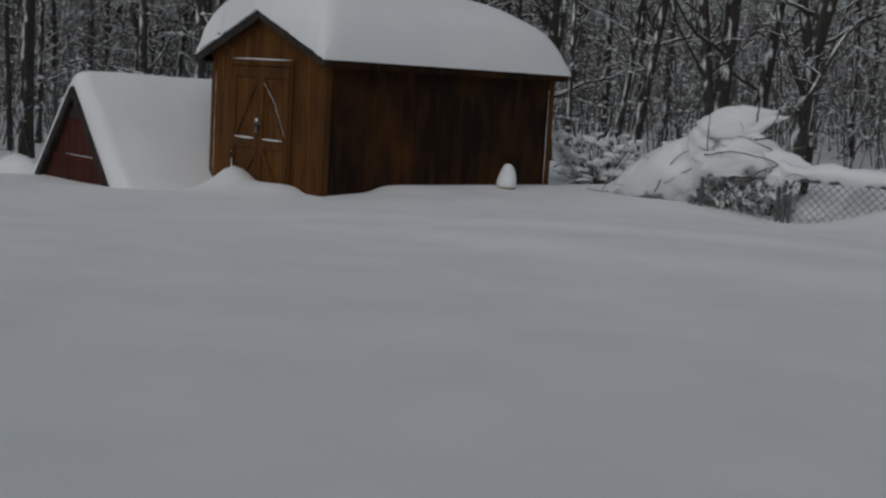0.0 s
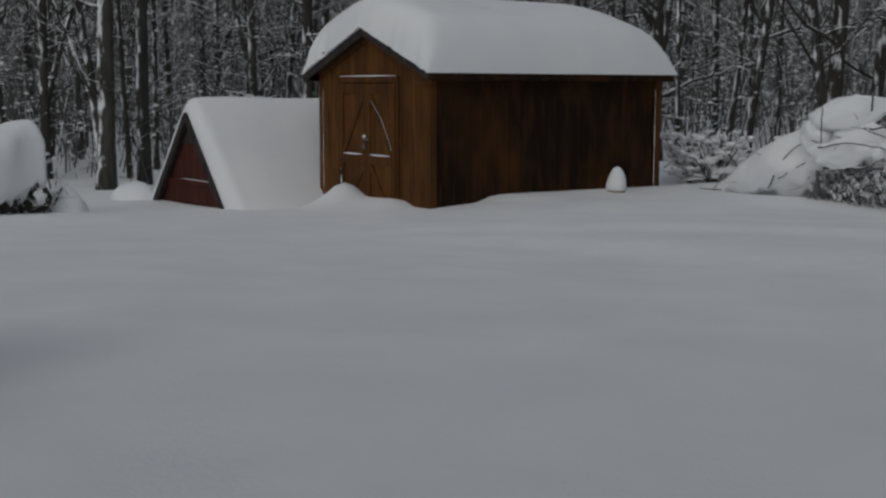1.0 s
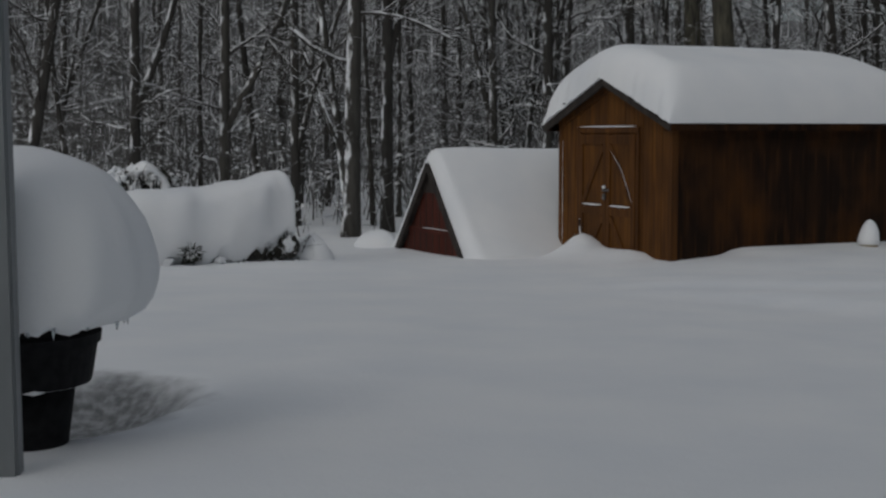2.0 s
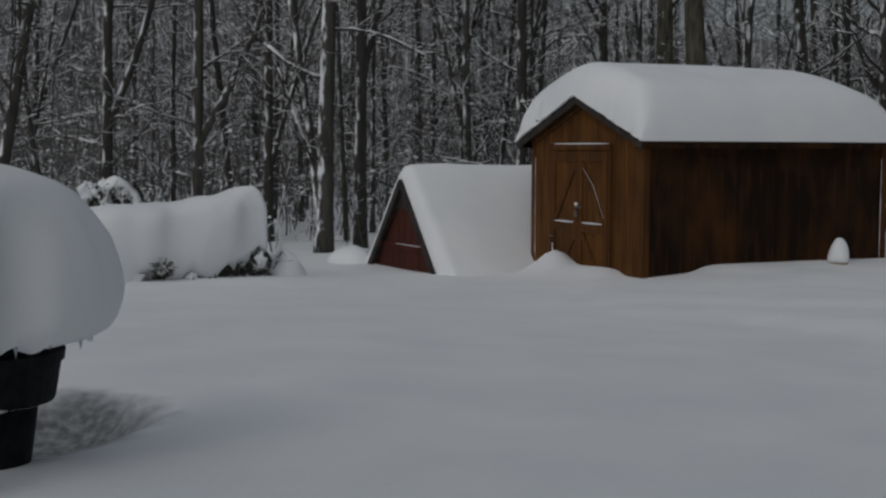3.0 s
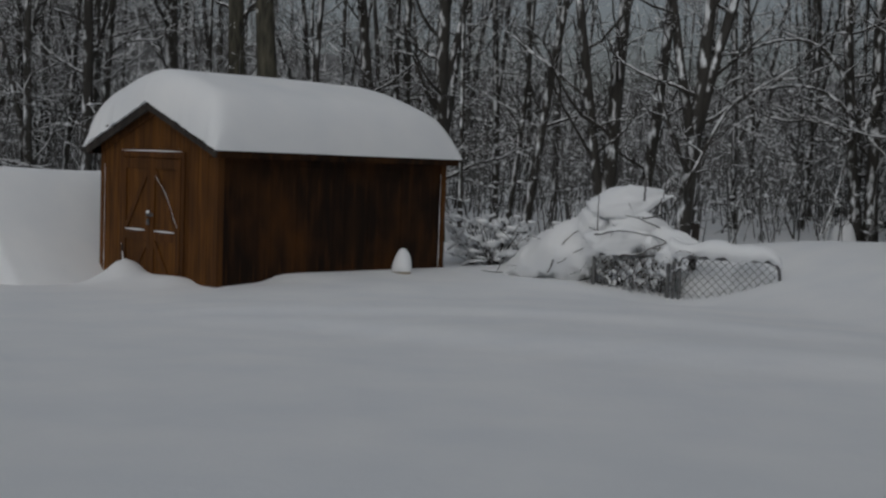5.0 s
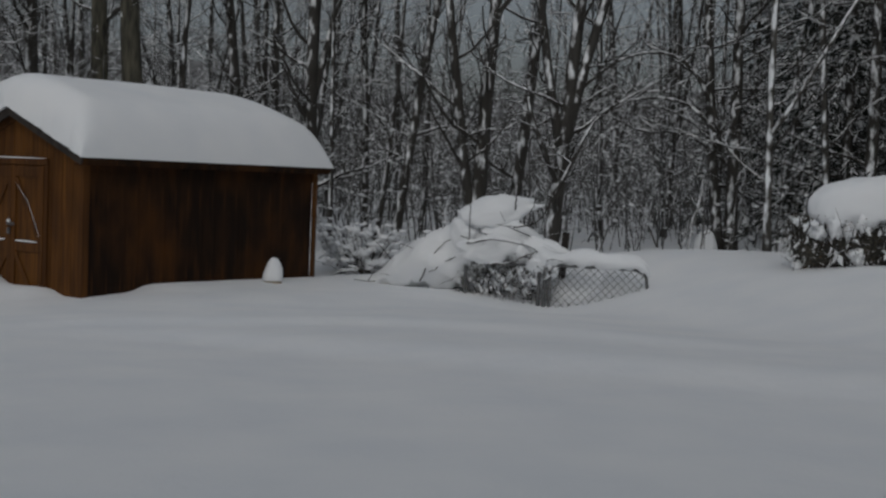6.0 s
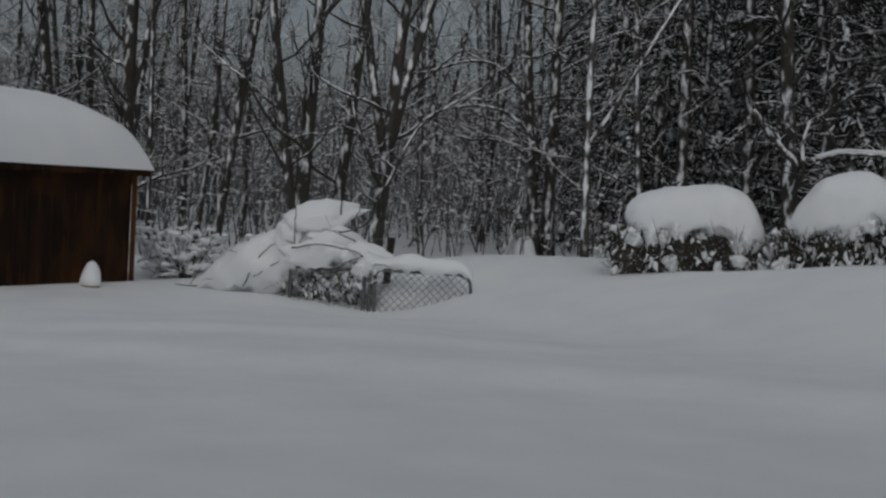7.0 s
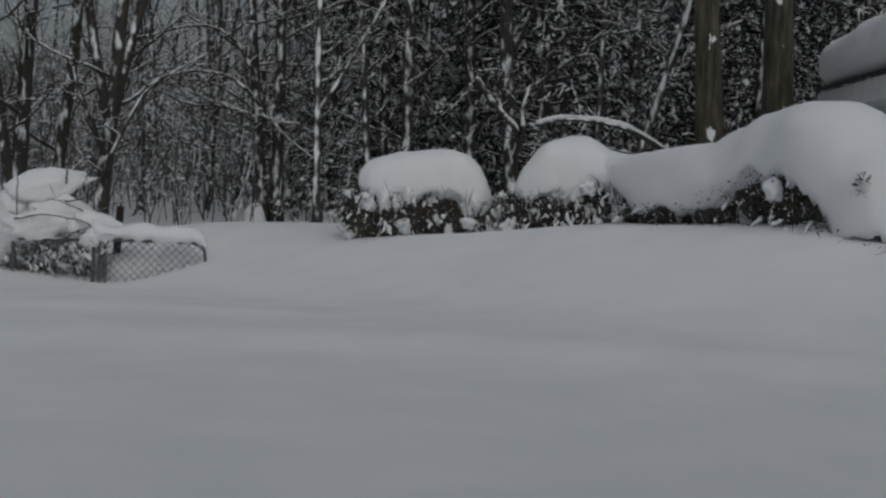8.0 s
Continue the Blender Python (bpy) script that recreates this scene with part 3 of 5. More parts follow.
# ---------------------------------------------------------------- planter with its dome of snow
def build_planter():
    x, y, g = -2.415, 3.85, 0.845
    pot = thing("planter", pose(x, y, g), "black plastic planter standing in a scoured hollow of snow", "planter")
    body = Shape().lathe([(0.11, -0.03), (0.132, -0.03), (0.137, 0.01), (0.169, 0.235), (0.15, 0.24)], sides=40)
    part("body", body, plastic_mat, pot, "", True)
    part("collar", Shape().lathe([(0.15, 0.225), (0.218, 0.228), (0.224, 0.245), (0.246, 0.372), (0.22, 0.375)], sides=40), plastic_mat, pot)
    part("lip", Shape().lathe([(0.23, 0.365), (0.255, 0.367), (0.259, 0.402), (0.22, 0.41)], sides=40), plastic_mat, pot)
    crust = [Vector((math.cos(k * 0.1745) * 0.220, math.sin(k * 0.1745) * 0.220, 0.229)) for k in range(37)]
    part("ledge_snow", Shape().tube(crust, [0.0003 + 0.016 * max(0.0, noise.noise(p * 14) - 0.12) for p in crust], 6), snow_fresh, pot, "thin crust of snow on the collar's foot", True)
    post_way = math.atan2(3.463 - y, -2.245 - x)

    def rag(q):
        a = math.atan2(q.y, q.x)
        c, d = math.cos(a), math.sin(a)
        low = 1 - rise(0.0, 0.17, q.z)
        k = 1 + 0.035 * noise.noise(Vector((c * 1.5, d * 1.5, q.z * 2))) + 0.065 * noise.noise(Vector((c * 4.2, d * 4.2, q.z * 0.7))) * (1 - rise(0.35, 0.6, q.z)) + 0.05 * low * noise.noise(Vector((c * 7, d * 7, q.z * 5)))
        k += 0.012 * noise.noise(Vector((c * 9, d * 9, q.z * 9)))
        r = math.hypot(q.x, q.y) * k
        near = math.cos(a - post_way)
        if near > 0.2:
            r = min(r, 0.350 / near)          # pressed flat where it meets the post
        drip = 0.03 * noise.noise(Vector((c * 5, d * 5, 9))) - 0.035 * abs(noise.noise(Vector((c * 15, d * 15, 2))))
        return Vector((c * r, d * r, q.z + low * drip))

    prof = [(0.20, 0.05), (0.25, 0.0), (0.31, 0.0), (0.365, 0.016), (0.412, 0.045), (0.440, 0.085), (0.454, 0.13), (0.458, 0.18), (0.452, 0.24), (0.438, 0.30), (0.414, 0.37), (0.38, 0.43), (0.34, 0.49), (0.295, 0.54), (0.24, 0.575), (0.17, 0.605), (0.10, 0.63), (0.05, 0.642), (0.015, 0.645)]
    cap = part("planter_snow", Shape().lathe(prof, sides=96, wobble=rag), snow_fresh, None, "", True)
    cap.matrix_world = pose(x, y, g + 0.440) @ Matrix.Diagonal((1, 1, 0.93, 1))
    tagged(cap, "tall dome of snow heaped on the black planter", "snow")
    ice = Shape()
    for k in range(9):
        a = radians(-60 + k * 22 + random.uniform(-6, 6))
        r, top = 0.345, random.uniform(0.02, 0.04)
        n = random.uniform(0.03, 0.06)
        ice.tube([(math.cos(a) * r, math.sin(a) * r, top), (math.cos(a) * r, math.sin(a) * r, top - n * 0.5), (math.cos(a) * r, math.sin(a) * r, top - n)], [0.009, 0.006, 0.001], 6)
    part("icicle", ice, ice_mat, cap, "clear icicles along the snow's rim", True)
    twig = Shape()
    for k in range(14):
        a = random.uniform(0, 6.28)
        p = Vector((math.cos(a) * 0.3, math.sin(a) * 0.3, 0.03))
        twig.tube([p * 0.7, p + Vector((math.cos(a) * 0.06, math.sin(a) * 0.06, -0.03))], [0.004, 0.002], 4)
    part("stem", twig, twig_mat, cap)


ice_mat, _in, _il, _ib = node_material("ice", 0.12)
_ib.inputs["Transmission Weight"].default_value, _ib.inputs["IOR"].default_value = 0.8, 1.31
_ib.inputs["Base Color"].default_value = (0.8, 0.85, 0.88, 1)
build_planter()


# ---------------------------------------------------------------- growing lines
def wander(rng, p, d, length, segs, wob, lift):
    pts = [Vector(p)]
    d = Vector(d).normalized()
    for _ in range(segs):
        d = (d + Vector((rng.uniform(-wob, wob), rng.uniform(-wob, wob), rng.uniform(-wob, wob) + lift))).normalized()
        pts.append(pts[-1] + d * length / segs)
    return pts, d


def taper(r, n, end=0.45):
    return [r * (1 - (1 - end) * i / (n - 1)) for i in range(n)]


# ---------------------------------------------------------------- snow-laden shrubs
def lerp_rows(rows, t):
    """A smooth row between the given ones; t from 0 to 1."""
    k = t * (len(rows) - 1)
    i = min(int(k), len(rows) - 2)
    u = k - i
    a, b, c, d = rows[max(i - 1, 0)], rows[i], rows[i + 1], rows[min(i + 2, len(rows) - 1)]
    return [0.5 * (2 * q + (r - p) * u + (2 * p - 5 * q + 4 * r - s) * u * u + (3 * q - p - 3 * r + s) * u ** 3) for p, q, r, s in zip(a, b, c, d)]


def snow_roll(rows, seed, n=70, m=40, ragged=0.07, power=2.6, ends=0.35):
    """Snow lying over a row of shrubs. rows: x, y, foot, top, half width."""
    rows = [Vector(r[:2]).to_tuple() + tuple(r[2:]) for r in rows]
    s = Shape()
    pts = []
    total = sum(math.dist(a[:2], b[:2]) for a, b in zip(rows, rows[1:]))
    for i in range(n + 1):
        t = i / n
        t = 0.5 * t + 0.5 * (1 - math.cos(math.pi * t)) / 2
        x, y, lo, hi, hw = lerp_rows(rows, t)
        x2, y2 = lerp_rows(rows, min(1, t + 0.01))[:2]
        x1, y1 = lerp_rows(rows, max(0, t - 0.01))[:2]
        d = Vector((x2 - x1, y2 - y1, 0)).normalized()
        side = Vector((d.y, -d.x, 0))
        e = max(0.0, min(1.0, t * total / ends, (1 - t) * total / ends))
        k = max(0.03, (1 - (1 - e) ** 2.4) ** (1 / 2.4))
        zc = lo + (hi - lo) * 0.42
        for j in range(m):
            a = 2 * math.pi * j / m
            ca, sa = math.cos(a), math.sin(a)
            px = math.copysign(abs(ca) ** (2 / power), ca) * hw
            pz = math.copysign(abs(sa) ** (2 / power), sa) * ((hi - zc) if sa > 0 else (zc - lo))
            p = Vector((x, y, zc)) + side * px * (0.35 + 0.65 * k) + Vector((0, 0, pz * k))
            q = p * 1.6 + Vector((seed, 0, seed))
            bulge = 0.06 * noise.noise(q) + 0.035 * noise.noise(q * 2.3) + 0.012 * noise.noise(q * 6.1) + 0.025 * noise.noise(Vector((q.x * 2.0, q.y * 2.0, q.z * 0.7)))
            low = max(0.0, -sa)
            rag = ragged * 1.6 * low * (noise.noise(p * 5 + Vector((0, seed, 0))) + 0.7 * noise.noise(p * 12))
            p += side * (math.copysign(1, ca) * bulge * abs(ca)) + Vector((0, 0, bulge * 0.6 + rag))
            pts.append(p)
    faces = [(i * m + j, i * m + (j + 1) % m, (i + 1) * m + (j + 1) % m, (i + 1) * m + j) for i in range(n) for j in range(m)]
    faces += [tuple(range(m)), tuple(reversed(range(n * m, (n + 1) * m)))]
    return s.add(pts, faces)


def under_growth(rows, count, seed, depth, leaf=(0.02, 0.05), stems=60, reach=1.0, clumps=0):
    """Leaves, stems and clots of snow under a roll of snow."""
    rng = random.Random(seed)
    leaves, wood, clots = Shape(), Shape(), Shape()

    def around(share):
        x, y, lo, hi, hw = lerp_rows(rows, rng.random())
        w = rng.uniform(0, 6.283)
        u = Vector((math.cos(w), math.sin(w), 0))
        return Vector((x, y, 0)) + u * hw * share, u, lo, hw

    for _ in range(count):
        p, u, lo, hw = around(reach * (0.70 + 0.36 * rng.random()))
        p.z = max(lo - depth + depth * 1.25 * rng.random() ** 0.8, ground_z(p.x, p.y) - 0.02)
        d = u + Vector((rng.uniform(-1, 1), rng.uniform(-1, 1), rng.uniform(-1.1, 0.5)))
        ln = rng.uniform(*leaf)
        leaves.blade(p, d, ln * 0.42, ln)
    for _ in range(stems):
        x, y, lo, hi, hw = lerp_rows(rows, rng.random())
        w = rng.uniform(0, 6.283)
        g = ground_z(x, y)
        a = Vector((x + math.cos(w) * hw * 0.5, y + math.sin(w) * hw * 0.5, g - 0.05))
        b = Vector((x + math.cos(w) * hw * 0.9, y + math.sin(w) * hw * 0.9, lo + 0.05))
        c = Vector((x + math.cos(w + 0.3) * hw * 1.12, y + math.sin(w + 0.3) * hw * 1.12, lo - depth * rng.uniform(0.0, 0.7)))
        wood.tube([a, (a + b) / 2 + Vector((rng.uniform(-.05, .05), rng.uniform(-.05, .05), 0)), b, c], [0.009, 0.007, 0.005, 0.002], 4)
        for _k in range(3):
            q, _l = wander(rng, a.lerp(b, rng.random()), (math.cos(w) * 0.6 + rng.uniform(-.8, .8), math.sin(w) * 0.6 + rng.uniform(-.8, .8), rng.uniform(-.5, .8)), rng.uniform(0.1, 0.3), 3, 0.35, -0.04)
            wood.tube(q, [0.004, 0.0035, 0.003, 0.0015], 3, False)
    for k in range(int(stems * 1.2)):
        p, u, lo, hw = around(0.98)
        p.z = lo + rng.uniform(-0.75, 0.12) * depth
        clots.droop(p, (u.x * 0.8, u.y * 0.8, rng.uniform(-1.0, 0.1)), rng.uniform(0.04, 0.16), rng.uniform(0.006, 0.022), rng)
    for k in range(clumps):
        # snow caught in the twigs, and tongues that hang down from the mantle
        p, u, lo, hw = around(rng.uniform(0.86, 1.04))
        q = rng.uniform(0.03, 0.09)
        p.z = max(lo + (0.16 - 1.1 * rng.random() ** 1.7) * depth, ground_z(p.x, p.y) + q * 0.4)
        clots.lump(p, (q, q, q * rng.uniform(0.7, 1.9)), seed + k * 1.7, 0.75, 1.7, None, 3)
    for _ in range(stems // 3):
        p, u, lo, hw = around(0.97)
        p.z = lo - depth * 0.3
        q, _l = wander(rng, p, (u.x * 0.4, u.y * 0.4, 1), rng.uniform(0.2, 0.5), 6, 0.30, -0.10)
        wood.tube(q, [0.005, 0.0045, 0.004, 0.0035, 0.003, 0.0025, 0.0015], 4, False)
    return leaves, wood, clots


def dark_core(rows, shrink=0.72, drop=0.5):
    # solid lumps added for the dark inside the shrub, behind leaves and twigs
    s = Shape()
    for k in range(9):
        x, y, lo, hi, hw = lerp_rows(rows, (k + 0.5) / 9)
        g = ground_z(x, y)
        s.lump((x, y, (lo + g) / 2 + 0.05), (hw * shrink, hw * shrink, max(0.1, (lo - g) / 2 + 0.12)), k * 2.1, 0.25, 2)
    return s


def build_shrub(name, rows, label, seed, leaves=1600, depth=0.4, mat=None, stems=60, snow_label="", power=2.6, ragged=0.07, ends=0.35, clumps=0):
    top = thing(name, Matrix(), label, "shrub")
    lv, wd, cl = under_growth(rows, leaves, seed, depth, stems=stems, clumps=clumps)
    tagged(part("foliage", lv, mat or leaf_mat, top), kind="stuff")
    tagged(part("brushwood", wd, twig_mat, top), kind="stuff")
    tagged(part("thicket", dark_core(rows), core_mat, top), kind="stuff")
    tagged(part("snow_dusting", cl, snow_fresh, top, "small clots of snow", True), kind="stuff")
    s = part("snow_mantle", snow_roll(rows, seed, ragged=ragged, power=power, ends=ends), snow_fresh, None, "", True)
    tagged(s, snow_label or "heavy rounded mantle of snow bending the shrub", "snow")


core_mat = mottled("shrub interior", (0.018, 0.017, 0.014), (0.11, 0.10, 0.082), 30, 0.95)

# row on the far side of the lawn, by the woods
build_shrub("evergreen_shrub", [(-8.9, 10.6, 0.46, 1.25, 0.5), (-7.6, 11.9, 0.42, 1.22, 0.52), (-6.75, 12.85, 0.42, 1.28, 0.52), (-6.2, 13.5, 0.46, 1.34, 0.50), (-5.70, 14.15, 0.66, 1.49, 0.42)],
            "row of dark evergreen shrubs buried under heavy snow", 3, 3600, 0.22, None, 50, power=3.2, ends=0.25, ragged=0.16, clumps=26)
build_shrub("small_evergreen", [(-7.40, 13.5, 1.36, 1.50, 0.16), (-7.2, 13.6, 1.40, 1.61, 0.18), (-6.98, 13.75, 1.30, 1.42, 0.15)],
            "small drooping evergreen with a cap of snow", 5, 3000, 0.5, None, 60, clumps=34)
# hedge pieces along the fence line
build_shrub("hedge_shrub", [(6.98, 13.25, 1.62, 1.98, 0.30), (7.2, 13.05, 1.58, 2.10, 0.36), (7.7, 12.75, 1.60, 2.19, 0.38), (8.02, 12.5, 1.54, 2.13, 0.34), (8.26, 12.33, 1.45, 1.74, 0.24)],
            "clipped hedge shrub with brown twigs under a loaf of snow", 11, 5200, 0.5, dry_leaf_mat, 170, ragged=0.13, clumps=60)
build_shrub("hedge_shrub", [(8.26, 11.85, 1.62, 1.98, 0.26), (8.50, 11.6, 1.64, 2.33, 0.36), (8.80, 11.35, 1.66, 2.42, 0.38), (9.05, 11.1, 1.80, 2.27, 0.36), (9.25, 10.8, 1.85, 2.20, 0.33)],
            "hedge shrub with brown twigs under a high dome of snow", 17, 5200, 0.5, dry_leaf_mat, 170, ragged=0.13, clumps=60)
build_shrub("spreading_evergreen", [(8.90, 11.25, 1.92, 2.26, 0.25), (9.12, 10.80, 1.80, 2.22, 0.36), (9.05, 10.1, 1.60, 2.29, 0.50), (9.02, 9.3, 1.62, 2.36, 0.55), (8.98, 8.6, 1.90, 2.56, 0.55), (8.86, 8.0, 1.98, 2.71, 0.55), (8.78, 7.5, 1.72, 2.70, 0.55), (8.66, 7.0, 1.42, 2.35, 0.5), (8.6, 6.6, 1.42, 2.1, 0.45)],
            "spreading dark evergreen weighed down by a long mantle of snow", 23, 6000, 0.5, leaf_mat, 90, ragged=0.11, clumps=16)


# ---------------------------------------------------------------- trees
def twigs(rng, wood, snow, p, d, r, length, level):
    """A branch with what grows from it."""
    segs = (6, 5, 4)[level]
    pts, last = wander(rng, p, d, length, segs, (0.28, 0.42, 0.5)[level], (0.05, 0.02, -0.03)[level])
    wood.tube(pts, taper(r, len(pts), 0.3), (5, 4, 3)[level], False)
    if snow is not None and level < 2:
        for a, b in zip(pts, pts[1:]):
            flat = 1 - abs((b - a).normalized().z)
            if flat > 0.25 and rng.random() < 0.75:
                q = r * 0.6 * flat + 0.005
                snow.tube([a + Vector((0, 0, r * 0.5)), (a + b) / 2 + Vector((0, 0, r * 0.5 + q * 0.5)), b + Vector((0, 0, r * 0.35))], [q * 0.5, q, q * 0.45], 4)
    if level == 2:
        return
    for k in range((4, 3)[level] + rng.randint(0, 2)):
        i = rng.randint(1, segs)
        w = rng.uniform(0, 6.283)
        out = (last + Vector((math.cos(w), math.sin(w), rng.uniform(-0.2, 0.55))) * 0.9).normalized()
        twigs(rng, wood, snow, pts[i], out, max(0.004, r * 0.48), length * rng.uniform(0.28, 0.5), level + 1)


def stem(rng, trunk, wood, snow, p, d, r, height, first, limbs, wob=0.035):
    n = 14
    pts, last = wander(rng, p, d, height, n, wob, 0.012)
    radii = taper(r, n + 1, 0.36)
    radii[0] *= 1.25
    trunk.tube(pts, radii, 10)
    for k in range(limbs):
        t = first + (1 - first) * (k + rng.random()) / limbs
        i = min(n - 1, int(t * n))
        q = pts[i].lerp(pts[i + 1], t * n - i)
        w = rng.uniform(0, 6.283)
        up = rng.uniform(0.15, 1.1)
        twigs(rng, wood, snow, q, (math.cos(w), math.sin(w), up), max(0.008, radii[i] * rng.uniform(0.2, 0.38)), height * rng.uniform(0.10, 0.22), 0)
    return pts, radii


def tree(x, y, r, lx, ly, seed, height=10.5, first=0.12, limbs=20, forks=(), mat=None, label="", snow_on=True):
    """A bare snow-streaked tree. forks: height up the stem, way, slant, share of the girth."""
    rng = random.Random(seed)
    ob = thing("tree", Matrix(), label or "bare dark-barked tree streaked with snow", "tree", "bare trees of the wood")
    trunk, wood, snow = Shape(), Shape(), Shape() if snow_on else None
    g = ground_z(x, y) - 0.15
    g0 = Vector((x - lx * (0.55 - g), y - ly * (0.55 - g), g))
    pts, radii = stem(rng, trunk, wood, snow, g0, (lx, ly, 1), r, height, first, limbs, 0.02)
    for h, ax, ay, share in forks:
        i = min(range(len(pts)), key=lambda k: abs(pts[k].z - h))
        j = i if pts[i].z <= h else i - 1
        u = (h - pts[j].z) / (pts[j + 1].z - pts[j].z)
        stem(rng, trunk, wood, snow, pts[j].lerp(pts[j + 1], u), (ax, ay, 1), radii[j] * share, height * 0.6, 0.1, max(5, limbs // 2), 0.05)
    part("trunk", trunk, mat or bark_mat, ob, "", True)
    tagged(part("crown", wood, twig_mat, ob, "", True), kind="stuff")
    if snow is not None:
        tagged(part("snow", snow, snow_fresh, ob, "snow lying along the limbs", True), kind="stuff")
    return ob


def limb(ob, points, r, seed, snow=True):
    """One limb of its own on a tree, with a few twigs and the snow along its top."""
    rng = random.Random(seed)
    pts = [Vector(lerp_rows(points, k / 14)) for k in range(15)]
    s = Shape().tube(pts, taper(r, 15, 0.35), 6)
    part("limb", s, bark_mat, ob, "", True)
    tw = Shape()
    for k in range(9):
        i = rng.randint(3, 14)
        w = rng.uniform(0, 6.283)
        twigs(rng, tw, None, pts[i], (math.cos(w), math.sin(w), rng.uniform(-0.2, 0.7)), r * 0.35, rng.uniform(0.4, 0.9), 1)
    tagged(part("twig", tw, twig_mat, ob), kind="stuff")
    if snow:
        up = [p + Vector((0, 0, r * 0.75)) for p in pts]
        part("limb_snow", Shape().tube(up, [r * rng.uniform(0.15, 0.75) for _ in pts], 6), snow_fresh, ob, "snow lying along the limb", True)


# the nearer trees, from the far side of the shrubs round to the house
tree(-12.07, 18.44, 0.109, 0.164, 0.104, 1)
tree(-11.47, 21.13, 0.108, -0.001, -0.001, 2, forks=[(2.3, 0.36, 0.2, 0.8)])
tree(-10.01, 21.87, 0.118, 0.028, 0.013, 3, mat=bark_grey, forks=[(2.0, 0.5, 0.25, 0.75)])
tree(-11.01, 25.81, 0.088, -0.059, -0.026, 4)
tree(-8.43, 21.47, 0.093, -0.010, -0.004, 5, forks=[(1.5, 0.34, 0.1, 0.6)])
grey_tree = tree(-6.50, 18.99, 0.144, 0.018, 0.006, 6, mat=bark_snowy, first=0.32, label="thick grey tree with snow plastered up its trunk")
tree(-6.69, 19.45, 0.074, -0.081, -0.029, 7, mat=bark_snowy)
tree(-6.25, 20.12, 0.113, 0.001, 0.000, 8, first=0.3, forks=[(3.0, 0.2, 0.1, 0.7)])
tree(-7.11, 21.95, 0.052, -0.049, -0.016, 9)
tree(-7.24, 24.00, 0.056, 0.013, 0.004, 10)
tree(-7.64, 29.09, 0.081, 0.002, 0.001, 11)
tree(-6.14, 27.40, 0.088, -0.018, -0.004, 12, forks=[(3.4, 0.2, 0.1, 0.7)])
tree(-6.47, 31.42, 0.072, -0.020, -0.004, 13)
tree(-4.38, 24.70, 0.123, -0.005, -0.001, 14)
tree(-4.47, 26.72, 0.097, 0.015, 0.003, 15)
tree(-2.94, 26.89, 0.170, -0.022, -0.002, 16, first=0.3)
tree(-1.52, 25.01, 0.213, -0.030, -0.006, 17, mat=bark_moss, first=0.4, label="stout grey-barked tree behind the shed")
tree(-0.75, 23.05, 0.232, -0.040, -0.004, 18, mat=bark_moss, first=0.4, label="stout grey-barked tree behind the shed")
tree(1.22, 26.02, 0.140, -0.079, 0.003, 19)
tree(1.75, 28.99, 0.091, -0.033, 0.002, 20)
tree(1.97, 27.98, 0.101, -0.004, 0.000, 21)
tree(2.30, 23.94, 0.151, -0.035, 0.003, 22, forks=[(3.2, 0.25, 0, 0.55)])
tree(2.34, 25.94, 0.082, 0.135, -0.015, 23)
tree(2.52, 21.91, 0.044, -0.031, 0.004, 24)
tree(3.66, 25.79, 0.082, 0.014, -0.002, 25, forks=[(3.2, 0.16, 0, 0.7)])
tree(3.77, 22.73, 0.093, 0.113, -0.021, 26)
tree(3.76, 24.76, 0.056, 0.117, -0.020, 27)
tree(4.56, 19.50, 0.090, -0.124, 0.028, 28)
tree(4.50, 19.52, 0.128, 0.057, -0.014, 29)
tree(5.27, 20.35, 0.104, 0.095, -0.027, 30)
fork_tree = tree(5.38, 18.24, 0.115, 0.083, -0.026, 31, forks=[(2.4, -0.22, 0.05, 0.75), (2.5, 0.30, -0.1, 0.8)])
tree(13.05, 32.47, 0.094, -0.006, 0.003, 32, mat=bark_grey)
arch_tree = tree(9.49, 21.26, 0.105, -0.095, 0.042, 33)
tree(9.67, 21.18, 0.125, -0.018, 0.008, 34)
tree(7.85, 16.02, 0.057, -0.033, 0.017, 35, mat=bark_snowy, forks=[(2.7, 0.5, -0.3, 0.6)])
tree(10.00, 18.26, 0.066, -0.053, 0.029, 36)
tree(10.97, 18.84, 0.118, -0.013, 0.008, 37)
tree(11.95, 18.21, 0.118, -0.023, 0.016, 38)
hedge_tree = tree(11.42, 16.14, 0.135, -0.057, 0.041, 39)
tree(13.06, 17.41, 0.118, -0.045, 0.034, 40)
tree(12.39, 15.38, 0.054, -0.008, 0.007, 41, mat=bark_grey)
tree(11.85, 14.54, 0.064, 0.202, -0.186, 42, mat=bark_snowy)
tree(12.35, 12.70, 0.222, -0.040, 0.038, 43, mat=bark_moss, first=0.4, label="stout grey-barked tree by the hedge")
tree(13.28, 12.45, 0.250, -0.018, 0.020, 44, mat=bark_moss, first=0.4, label="stout grey-barked tree by the hedge")

